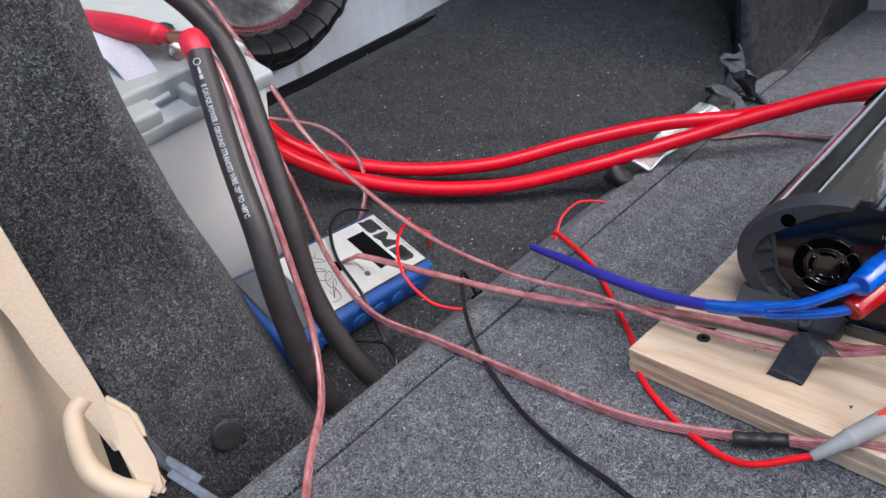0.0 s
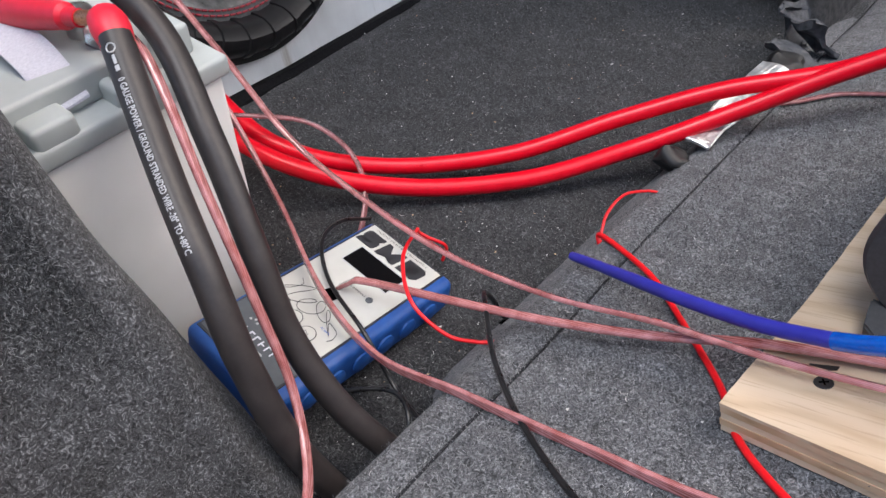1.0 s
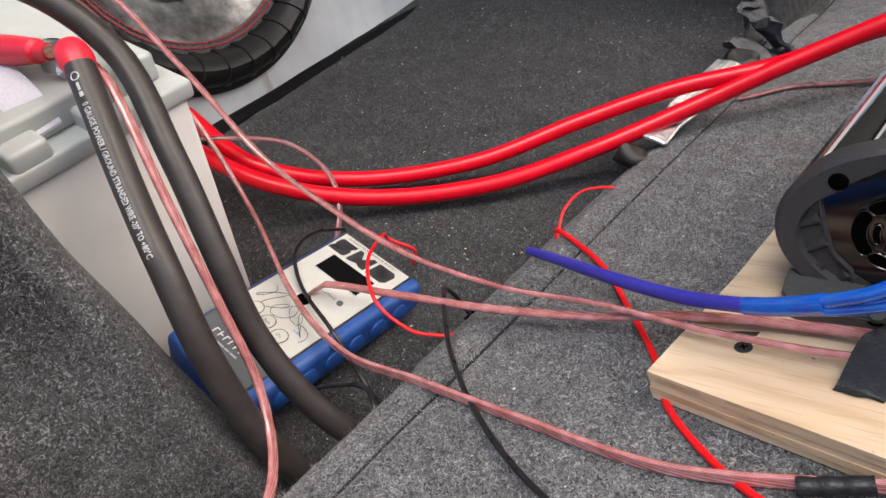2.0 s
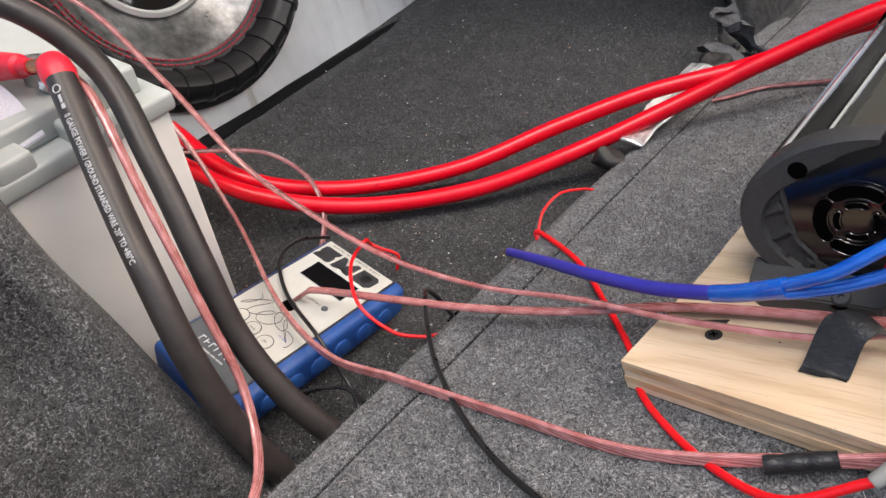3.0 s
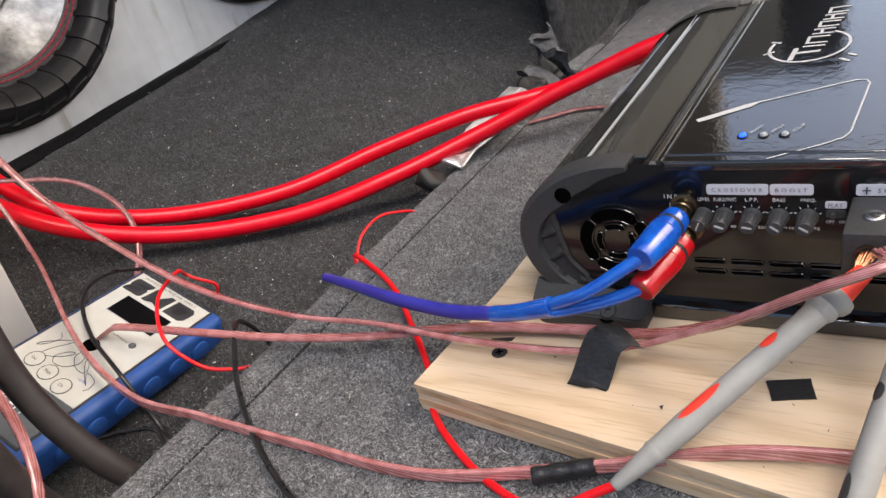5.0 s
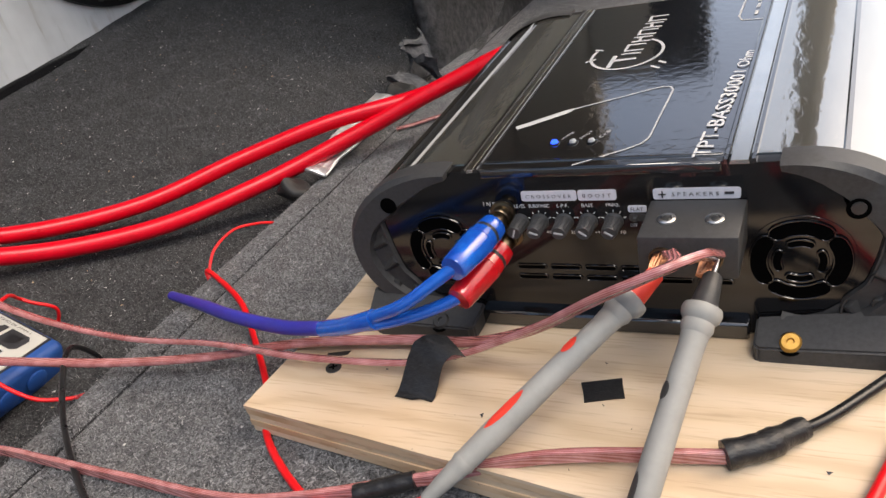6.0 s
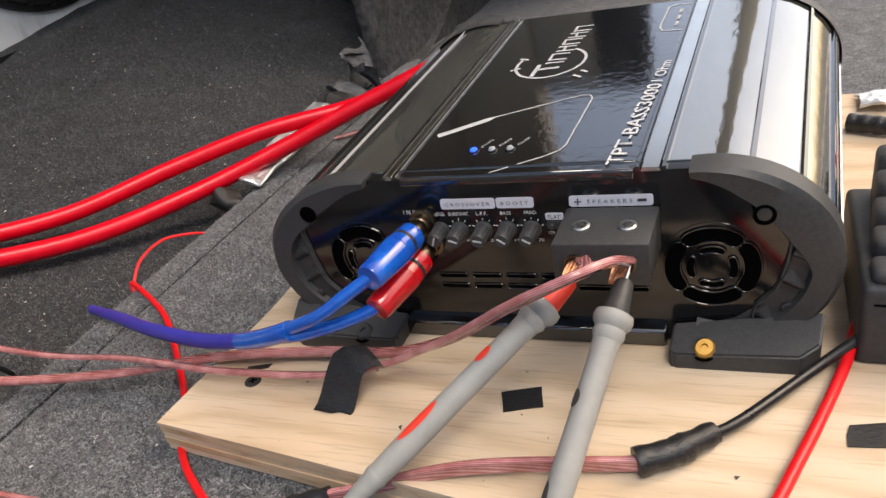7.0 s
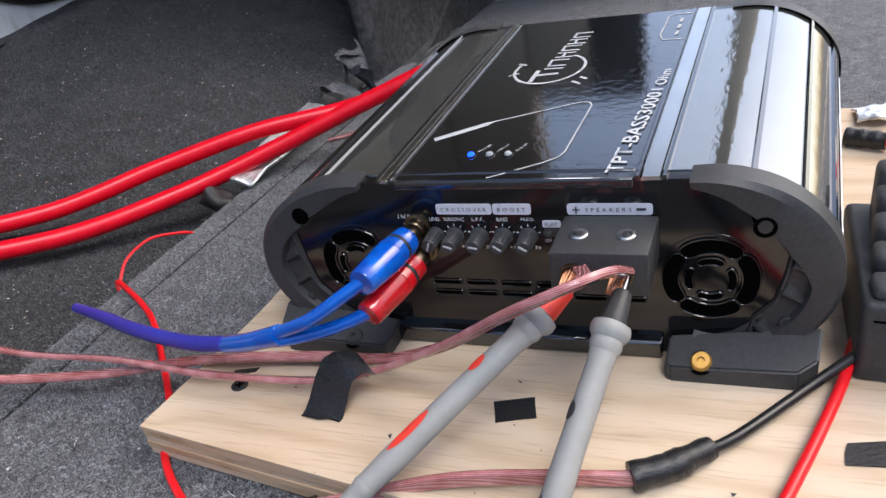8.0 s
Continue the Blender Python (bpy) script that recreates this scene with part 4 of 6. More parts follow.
                near = [Vector((side * (cx + x), 0, max(0.0415 + z, 0.0015))) for x, z in edge]
                # sample the border as often as the cap's rim
                border = []
                for k in range(len(rim)):
                    f = k / (len(rim) - 1) * (len(near) - 1)
                    i0 = min(int(f), len(near) - 2)
                    border.append(near[i0].lerp(near[i0 + 1], f - i0))
                bm = bmesh.new()
                lines = [[bm.verts.new((x, y0 - 0.0004, z)) for x, z in rim],
                         [bm.verts.new((p.x + side * 0.0012, y0 - 0.0006, p.z)) for p in border],
                         [bm.verts.new((p.x + side * 0.0003, y0 - 0.0022, p.z)) for p in border],
                         [bm.verts.new((p.x - side * 0.0005, y0 - 0.0022, p.z)) for p in border],
                         [bm.verts.new((p.x - side * 0.0010, y0, p.z)) for p in border]]
                for l0, l1 in zip(lines, lines[1:]):
                    for k in range(len(rim) - 1):
                        bm.faces.new((l0[k], l0[k + 1], l1[k + 1], l1[k]))
                part("recess_liner", bm, PLASTIC, cap, "matt black recess with a raised lip")
                # wedge ribs, broad at the lip and running out towards the rim
                for x0, z0, x1, z1 in ((0.0282, 0.0060, 0.0425, -0.0030), (0.0250, -0.0060, 0.0385, -0.0165), (0.0165, -0.0225, 0.0235, -0.0335)):
                    q0, q1 = Vector((side * (cx + x0), 0, 0.0415 + z0)), Vector((side * (cx + x1), 0, 0.0415 + z1))
                    s = Vector((-(q1 - q0).z, 0, (q1 - q0).x)).normalized()
                    bm = bmesh.new()
                    v = [bm.verts.new((p.x, y0 - h, p.z)) for p, h in ((q0 - s * 0.0042, 0.0003), (q0 + s * 0.0042, 0.0003), (q1 + s * 0.0004, 0.0003), (q1 - s * 0.0004, 0.0003), (q0 - s * 0.0007, 0.0036), (q0 + s * 0.0007, 0.0036), (q1, 0.0008))]
                    for f in ((0, 3, 6, 4), (4, 6, 5), (5, 6, 2, 1), (0, 4, 5, 1), (3, 2, 6), (0, 1, 2, 3)):
                        bm.faces.new([v[k] for k in f])
                    bmesh.ops.bevel(bm, geom=bm.edges[:], offset=0.00035, segments=2, affect="EDGES")
                    part("rib", bm, PLASTIC, cap)
            bm = bmesh.new()
            foot = [(0.0665 if side > 0 else 0.0625, -0.0145), (0.114, -0.0145), (0.121, -0.009), (0.122, 0.003), (0.0645 if side > 0 else 0.0605, 0.003), (0.0645 if side > 0 else 0.0605, -0.0125)]
            hi = [0.0086, 0.0100, 0.0120, 0.0185, 0.0105, 0.0086]
            lo_v = [bm.verts.new((side * x, y0 - 0.004 * way + y * way, 0.0)) for x, y in foot]
            hi_v = [bm.verts.new((side * x, y0 - 0.004 * way + y * way, h)) for (x, y), h in zip(foot, hi)]
            bm.faces.new(lo_v), bm.faces.new(hi_v)
            for k in range(6):
                bm.faces.new((lo_v[k], lo_v[(k + 1) % 6], hi_v[(k + 1) % 6], hi_v[k]))
            bmesh.ops.bevel(bm, geom=bm.edges[:], offset=0.0009, segments=2, affect="EDGES")
            part("mounting_foot", bm, PLASTIC, cap)
            if way > 0:
                part("screw_hole", lathe([(0.0042, 0.0), (0.0042, 0.0012), (0.0034, 0.0014)], 20, (side * 0.0985, yf + 0.0012, 0.0645 if side > 0 else 0.0685), (0, -1, 0)), VOID, cap, "screw hole with its shaded depth painted black")
                if side > 0:
                    part("cap_screw", lathe([(0.0026, 0.0), (0.0026, 0.0006), (0.001, 0.0008)], 12, (side * 0.0985, yf - 0.0002, 0.0652), (0, -1, 0)), STEEL_BLACK, cap, "black cap screw")
                part("cap_screw", lathe([(0.0032, 0.0), (0.0032, 0.0016), (0.0022, 0.002), (0.001, 0.0015)], 12, (side * 0.109, y0 - 0.0003, 0.0195), (0, -1, 0)), STEEL_BLACK, cap, "black cap screw")
                ax = Vector((0, -0.42, 0.9))
                screw = part("foot_screw", lathe([(0.0042, -0.001), (0.0042, 0.0008), (0.0034, 0.0018), (0.0015, 0.0018), (0.0012, 0.0008)], 24, (side * 0.0785, -0.0112, 0.0094), ax), BRASS if side > 0 else STEEL_BLACK, cap, "yellow zinc torx screw" if side > 0 else "black foot screw")
                part("screw_socket", lathe([(0.0052, 0), (0.0052, 0.0003), (0.005, 0.0004)], 20, (side * 0.0785, -0.0112, 0.0088), ax), VOID, cap, "screw recess with its shade painted black")
    front = 0.004
    # cooling grilles
    for cx, cz in ((-0.0762, 0.0412), (0.0798, 0.0386)):
        g = part("fan_grille", lathe([(0.0205, 0.0), (0.0205, 0.0003), (0.0204, 0.0004)], 40, (cx, front + 0.0001, cz), (0, -1, 0)), PLATE, amp, "round fan grille with curved slots", smooth=False)
        for k in range(4):
            a = math.pi / 2 * k + math.pi / 4
            opening(arc_slot(cx, cz, 0.0120, 0.0186, a + 0.20, a + math.pi / 2 - 0.20, front), front - 0.0006, g, "slot", "fan slot with its shaded depth painted black")
            opening(arc_slot(cx, cz, 0.0068, 0.0100, a + 0.36, a + math.pi / 2 - 0.36, front), front - 0.0006, g, "slot", "fan slot with its shaded depth painted black")
    for row, z in enumerate((0.0325, 0.0268)):
        for k in range(6):
            x = -0.040 + 0.0162 * k
            opening(rounded(x, x + 0.0140, z - 0.0012, z + 0.0012, 0.0011), front, amp, "vent_slot", "vent slot with its shaded depth painted black")
    # printed panels
    for x0, x1, words in ((-0.0325, -0.0075, "CROSSOVER"), (-0.0070, 0.0095, "BOOST"), (0.0245, 0.0580, "SPEAKERS")):
        p = part("label_panel", prism(rounded(x0, x1, 0.0672, 0.0722, 0.0012), front - 0.0003, front + 0.0003), PANEL_PRINT, amp, "light grey printed panel", smooth=False)
        if words == "SPEAKERS":
            amp_text(" ".join(words), 0.0320, 0.0688, 0.0180, 0.0017, front - 0.0003, p, DARK_PRINT)
            amp_text("+", 0.0267, 0.0680, 0.0030, 0.0032, front - 0.0003, p, DARK_PRINT)
            part("minus_sign", box(0.0520, 0.0555, front - 0.0006, front - 0.0003, 0.0693, 0.0703), DARK_PRINT, p, smooth=False)
        else:
            amp_text(" ".join(words), x0 + 0.0022, 0.0688, x1 - x0 - 0.0044, 0.0017, front - 0.0003, p, DARK_PRINT)
    amp_text(" ".join("INPUT"), -0.0512, 0.0650, 0.0112, 0.0021, front, amp)
    amp_text("L", -0.0490, 0.0605, 0.0015, 0.0024, front, amp)
    for words, x, w in (("LEVEL", -0.0365, 0.0052), ("SUBSONIC", -0.0298, 0.0094), ("L.P.F.", -0.0168, 0.0052), ("BASS", -0.0058, 0.0048), ("FREQ.", 0.0048, 0.0056)):
        amp_text(words, x, 0.0640, w, 0.0017, front, amp)
    for k, x in enumerate((-0.0345, -0.0255, -0.0142, -0.0035, 0.0075)):
        kn = part("control_knob", lathe([(0.0030, 0.0), (0.0042, 0.0004), (0.0042, 0.001), (0.0034, 0.0016), (0.0032, 0.0092), (0.0028, 0.0098), (0.0005, 0.0096)], 28, (x, front, 0.0570), (0, -1, 0)), PLASTIC, amp, "small black ribbed knob")
        bm = bmesh.new()
        for j in range(14):
            a = 2 * math.pi * j / 14
            sweep([(x + 0.0034 * math.cos(a), front - 0.002, 0.057 + 0.0034 * math.sin(a)), (x + 0.0032 * math.cos(a), front - 0.009, 0.057 + 0.0032 * math.sin(a))], 0.0003, 5, 0, bm=bm)
        part("knob_ribs", bm, PLASTIC, kn)
        bm = box(-0.0020, 0.0020, -0.0002, 0.0002, -0.00035, 0.00035)
        part("pointer", moved(bm, Matrix.Translation((x, front - 0.0099, 0.0570)) @ Matrix.Rotation(radians((-70, 20, 10, 35, 30)[k]), 4, "Y")), GREY_PRINT, kn, smooth=False)
        if k:
            a, b = (("8", "40"), ("30", "250"), ("0", "+10"), ("30", "70"))[k - 1]
            amp_text(a, x - 0.0022, 0.0506, 0.0011 * len(a), 0.0015, front, amp)
            amp_text(b, x + 0.0022, 0.0506, 0.0012 * len(b), 0.0015, front, amp)
            for j in range(5):
                g = radians(20 + 35 * j)
                bm = box(-0.0005, 0.0005, -0.0001, 0.0001, -0.00012, 0.00012)
                part("tick", moved(bm, Matrix.Translation((x + 0.0050 * math.cos(g), front - 0.0002, 0.057 + 0.0050 * math.sin(g))) @ Matrix.Rotation(-g, 4, "Y")), WHITE_PRINT, kn, smooth=False)
    sw = part("flat_switch", prism(rounded(0.0142, 0.0212, 0.0572, 0.0606, 0.0012), front - 0.0008, front), PLASTIC, amp, "small black slide switch")
    part("switch_lever", box(0.0160, 0.0178, front - 0.0028, front - 0.0006, 0.0578, 0.0600, 0.0003, 1), PLASTIC, sw)
    p = part("label_panel", prism(rounded(0.0138, 0.0215, 0.0612, 0.0644, 0.0008), front - 0.0003, front + 0.0003), PANEL_PRINT, amp, "light grey printed panel", smooth=False)
    amp_text("FLAT", 0.0150, 0.0619, 0.0052, 0.0018, front - 0.0003, p, DARK_PRINT)
    amp_text("OFF", 0.0143, 0.0542, 0.0030, 0.0015, front, amp)
    amp_text("ON", 0.0190, 0.0542, 0.0022, 0.0015, front, amp)
    # speaker terminal block
    blk = part("terminal_block", box(0.0235, 0.0605, -0.0225, 0.0035, 0.0485, 0.0672, 0.0009, 2), PLASTIC, amp, "matt black speaker terminal block")
    for x in (0.0325, 0.0505):
        sc = part("terminal_screw", lathe([(0.0036, 0.0), (0.0036, 0.0007), (0.0030, 0.0011), (0.0019, 0.0011), (0.0017, 0.0003)], 20, (x, -0.0105, 0.0670)), STEEL, blk, "bright steel hex screw")
        part("hex_socket", lathe([(0.0018, 0.0), (0.0018, 0.0009), (0.0017, 0.00095)], 6, (x, -0.0105, 0.0671)), STEEL_BLACK, sc)
        part("wire_port", lathe([(0.0048, 0.0), (0.0048, 0.0012), (0.0040, 0.0014), (0.0039, 0.0002)], 24, (x, -0.0222, 0.0580), (0, -1, 0)), GOLD, blk, "brass rimmed wire port")
        bm = bmesh.new()
        for j in range(26):
            a, r = j * 2.4, 0.0030 * math.sqrt((j + 0.5) / 26)
            sweep([(x + r * math.cos(a), -0.0220, 0.058 + r * math.sin(a)), (x + r * 0.9 * math.cos(a) - 0.001, -0.0265, 0.0575 + r * 0.8 * math.sin(a) + 0.0006 * math.sin(j)), (x - 0.0025 + 0.5 * r * math.cos(a), -0.0300, 0.0560 + 0.4 * r * math.sin(a))], 0.00042, 5, 3, bm=bm)
        part("copper_strands", bm, COPPER, blk, "bare twisted copper strands")
    # input sockets
    for z, x in ((0.0615, -0.0425), (0.0500, -0.0405)):
        part("input_socket", lathe([(0.0060, 0.0), (0.0060, 0.0012), (0.0046, 0.0016), (0.0046, 0.005), (0.0042, 0.0055)], 24, (x, front, z), (0, -1, 0)), GOLD, amp, "gold ringed input socket")
    # upper rail of the front plate: a rounded lip with a groove behind it
    for y0, y1, z0, z1, name in ((front - 0.0008, front + 0.0030, 0.0790, 0.0832, "front_lip"), (front + 0.0042, front + 0.0062, 0.0822, 0.0842, "lip_bead")):
        part(name, box(-0.0500, 0.0510, y0, y1, z0, z1, 0.0007, 3), GLOSS, amp, "glossy black lip above the front plate")
    part("base_rail", box(-0.062, 0.062, -0.001, 0.012, 0.0, 0.0085, 0.001, 1), GLOSS, amp)
    # it stands a little askew on the propped board
    for child in amp.children_recursive:
        for v in child.data.vertices:
            x, y, z = v.co
            v.co = x + y * (0.095 + 0.30 * max(0.0, x - 0.05)), y, z + 0.10 * y
    return amp


amplifier()


# ---- cables ----
def cable(name, points, radius, material, label, category="cable", twin=0.0, sides=14, group="", steps=10, up=(0, 0, 1), turn=0.0):
    return tagged(part(name, sweep(points, radius, sides, steps, twin, up, turn=turn), material), label, category, group)


RED_UP = [(-0.6359, -0.0103, 0.1250), (-0.5633, -0.0053, 0.0741), (-0.4988, 0.0460, 0.0383), (-0.4232, 0.1211, 0.0235), (-0.3537, 0.1914, 0.0331), (-0.2866, 0.2409, 0.0428), (-0.2142, 0.2843, 0.0456), (-0.1462, 0.3327, 0.0560), (-0.0633, 0.3365, 0.0596), (-0.0015, 0.2811, 0.0605), (0.0202, 0.2054, 0.0582)]
RED_LOW = [(-0.6222, -0.0385, 0.1123), (-0.5366, -0.0179, 0.0640), (-0.4711, 0.0347, 0.0278), (-0.4010, 0.1078, 0.0089), (-0.3412, 0.1825, 0.0100), (-0.2716, 0.2417, 0.0265), (-0.1947, 0.2862, 0.0506), (-0.1102, 0.3166, 0.0730), (-0.0309, 0.3221, 0.0662), (0.0298, 0.2689, 0.0592), (0.0503, 0.2054, 0.0601)]
BLK_FRONT = [(-0.4134, -0.1605, 0.2110), (-0.3800, -0.1784, 0.1537), (-0.3518, -0.1913, 0.1126), (-0.3390, -0.1972, 0.0647), (-0.3345, -0.1926, 0.0083), (-0.3296, -0.1776, -0.0459)]
BLK_REAR = [(-0.5335, -0.1875, 0.2759), (-0.4653, -0.1547, 0.2583), (-0.4283, -0.1332, 0.2105), (-0.3919, -0.1449, 0.1522), (-0.3686, -0.1560, 0.0982), (-0.3561, -0.1610, 0.0498), (-0.3375, -0.1557, 0.0006), (-0.3160, -0.1372, -0.0502)]
PINK_FRONT = [(-0.4330, -0.1480, 0.2140), (-0.4052, -0.1528, 0.1952), (-0.3753, -0.1654, 0.1409), (-0.3549, -0.1727, 0.0828), (-0.3403, -0.1788, 0.0330), (-0.3134, -0.2020, 0.0040), (-0.2780, -0.2416, 0.0035), (-0.2392, -0.2811, 0.0033), (-0.1993, -0.3291, 0.0034)]
PINK_A = [(-0.62, -0.10, 0.27), (-0.5815, -0.0611, 0.2477), (-0.5361, -0.0454, 0.1748), (-0.4864, -0.0407, 0.1041), (-0.4235, -0.0406, 0.0643), (-0.3539, -0.0405, 0.0344), (-0.2795, -0.0371, 0.0195), (-0.2079, -0.0387, 0.0228), (-0.1441, -0.0461, 0.0260), (-0.085, -0.044, 0.0265), (-0.055, -0.040, 0.032), (-0.034, -0.044, 0.044), (-0.012, -0.05, 0.059), (0.013, -0.056, 0.078), (0.034, -0.054, 0.088), (0.046, -0.042, 0.087), (0.051, -0.026, 0.077)]
PINK_B = [(-0.444, -0.086, 0.0015), (-0.41, -0.081, 0.0205), (-0.3942, -0.0774, 0.024), (-0.3346, -0.0664, 0.0196), (-0.2743, -0.0533, 0.0142), (-0.2139, -0.0419, 0.0151), (-0.1536, -0.0321, 0.0225), (-0.0933, -0.0240, 0.0235), (-0.060, -0.0310, 0.0305), (-0.038, -0.0385, 0.0405), (-0.014, -0.0460, 0.0550), (0.010, -0.0515, 0.0730), (0.030, -0.0490, 0.0830), (0.0375, -0.040, 0.0825), (0.034, -0.026, 0.078)]
PINK_C = [(-0.6021, -0.1108, 0.2708), (-0.6000, -0.0859, 0.2574), (-0.6060, -0.0640, 0.2310), (-0.60, -0.05, 0.19), (-0.5555, -0.0443, 0.1339), (-0.4982, -0.0593, 0.0637), (-0.412, -0.1005, 0.0265), (-0.3550, -0.1130, 0.0020), (-0.2859, -0.1161, 0.004), (-0.2089, -0.1172, 0.004), (-0.1354, -0.1155, 0.004), (-0.0633, -0.0961, 0.01), (-0.0063, -0.0842, 0.0225), (0.058, -0.0725, 0.0225)]
PINK_LOOP = [(-0.60, -0.06, 0.12), (-0.5595, -0.0178, 0.1046), (-0.5318, 0.0115, 0.0889), (-0.5077, 0.0239, 0.0628), (-0.4901, 0.0173, 0.0362), (-0.4777, -0.0056, 0.0129), (-0.47, -0.03, 0.0)]
BLUE_MAIN = [(-0.2983, 0.0208, 0.0084), (-0.253, 0.0018, 0.0172), (-0.2079, -0.0186, 0.0266), (-0.160, -0.0350, 0.0350), (-0.1225, -0.0450, 0.0443)]
BLUE_JOIN = [(-0.1250, -0.0445, 0.0437), (-0.1130, -0.0470, 0.0475), (-0.0995, -0.0490, 0.0525), (-0.0910, -0.0492, 0.0555)]
BLUE_ONE = [(-0.1010, -0.0484, 0.0523), (-0.0880, -0.0496, 0.0580), (-0.0736, -0.0491, 0.0644), (-0.0600, -0.0430, 0.0722), (-0.0503, -0.0369, 0.0773)]
BLUE_TWO = [(-0.1010, -0.0498, 0.0512), (-0.0880, -0.0485, 0.0528), (-0.0740, -0.0440, 0.0545), (-0.0620, -0.0395, 0.0572), (-0.0518, -0.0347, 0.0605)]
TEST_RED = [(-0.3, 0.0576, -0.004), (-0.2973, 0.0576, 0.004), (-0.2466, 0.0266, 0.0035), (-0.2082, -0.01, 0.002), (-0.1722, -0.0488, 0.002), (-0.155, -0.075, 0.002), (-0.134, -0.0935, 0.002), (-0.105, -0.111, 0.003), (-0.0755, -0.1205, 0.008), (-0.0463, -0.1150, 0.0185)]
RED_SPUR = [(-0.2995, 0.0590, 0.0020), (-0.302, 0.075, 0.012), (-0.302, 0.100, 0.014), (-0.298, 0.122, 0.007), (-0.2945, 0.134, 0.001), (-0.292, 0.140, -0.004)]
RED_LOOP = [(-0.405, 0.004, -0.010), (-0.398, 0.004, 0.004), (-0.404, -0.006, 0.016), (-0.408, -0.010, 0.022), (-0.3915, -0.0258, 0.0351), (-0.376, -0.0565, 0.0343), (-0.3519, -0.0787, 0.0206), (-0.3310, -0.0763, 0.0007), (-0.3170, -0.0660, -0.0080), (-0.3076, -0.0593, -0.0095)]
BLK_THIN = [(-0.3260, -0.0180, -0.034), (-0.3285, -0.0218, -0.0254), (-0.3310, -0.0280, -0.005), (-0.3245, -0.0415, 0.0115), (-0.3082, -0.0598, 0.0163), (-0.2816, -0.089, 0.0085), (-0.2450, -0.117, 0.0036), (-0.2000, -0.1425, 0.0034), (-0.1590, -0.157, 0.0034), (-0.1179, -0.1665, 0.0034), (-0.05, -0.19, 0.0034)]
BLK_THIN2 = [(-0.4696, -0.0026, 0.0178), (-0.4632, -0.0346, 0.0336), (-0.4496, -0.0643, 0.0355), (-0.4229, -0.0857, 0.0215), (-0.3765, -0.1026, 0.0054), (-0.3579, -0.1058, -0.029), (-0.3225, -0.1169, -0.0402)]
LEAD = [(0.058, -0.0725, 0.0235), (0.0898, -0.0478, 0.0230), (0.1183, -0.0157, 0.0236), (0.1492, 0.012, 0.0320)]
RED_RIGHT = [(0.15, 0.035, 0.032), (0.1357, 0.0109, 0.026), (0.128, -0.013, 0.0225), (0.115, -0.046, 0.0220), (0.104, -0.072, 0.0220), (0.086, -0.115, 0.0220), (0.07, -0.16, 0.0220)]

cable("power_cable", RED_UP, 0.0071, CABLE_RED, "thick glossy red power cable sagging across the carpet", group="red power cables", sides=18)
cable("power_cable", RED_LOW, 0.0075, CABLE_RED, "thick glossy red power cable lying across the floor panel", group="red power cables", sides=18)
front_cable = cable("ground_cable", BLK_FRONT, 0.0081, CABLE_BLACK, "thick black ground cable with white printed marking", group="black ground cables", sides=20)
cable("ground_cable", BLK_REAR, 0.0077, CABLE_BLACK, "thick plain black ground cable arching over the battery", group="black ground cables", sides=20)
for pts, label in ((PINK_FRONT, "clear pink speaker wire hanging in front of the battery"), (PINK_A, "clear pink speaker wire taped to the plywood"), (PINK_B, "clear pink speaker wire crossing from meter to amplifier"),
                   (PINK_C, "clear pink speaker wire lying along the carpet"), (PINK_LOOP, "short clear pink speaker wire in a loop behind the meter")):
    cable("speaker_wire", pts, 0.0018 if pts is PINK_LOOP else 0.00205, PINK_DULL if pts is PINK_LOOP else PINK, label, "wire", 0.0010, 16, "speaker wires", up=(0.40, 0.55, 0.50) if pts is PINK_FRONT else (0, 0, 1))
cable("speaker_wire", [(-0.265, 0.318, 0.003), (-0.25, 0.328, 0.003), (-0.226, 0.347, 0.003), (-0.187, 0.352, 0.003), (-0.155, 0.355, 0.004), (-0.12, 0.352, 0.012)], 0.0018, PINK_DULL, "darker clear pink speaker wire lying on the carpet panel", "wire", 0.0010, 16, "speaker wires")


def wire_marks(points, start, stop, parent_label):
    """Small dark print too fine to read, as short bars along a wire."""
    rows = frames(spline(points, 10))
    rng, bm, run = random.Random(len(points)), bmesh.new(), start
    while run < stop:
        n = rng.uniform(0.0012, 0.0026)
        pts = []
        for q in (run, run + n):
            i = min(max(j for j in range(len(rows)) if rows[j][3] <= q), len(rows) - 2)
            f = (q - rows[i][3]) / (rows[i + 1][3] - rows[i][3])
            pts.append(rows[i][0].lerp(rows[i + 1][0], f) + rows[i][2] * 0.00135)
        sweep(pts, 0.00030, 5, 0, bm=bm)
        run += n + rng.uniform(0.0006, 0.002)
    return part("marking", bm, DARK_PRINT, parent_label)


speaker_wires = [o for o in scene.objects if o.name.startswith("speaker_wire")]
wire_marks(PINK_A, 0.27, 0.345, speaker_wires[1])
wire_marks(PINK_A, 0.645, 0.735, speaker_wires[1])
wire_marks(PINK_FRONT, 0.235, 0.36, speaker_wires[0])


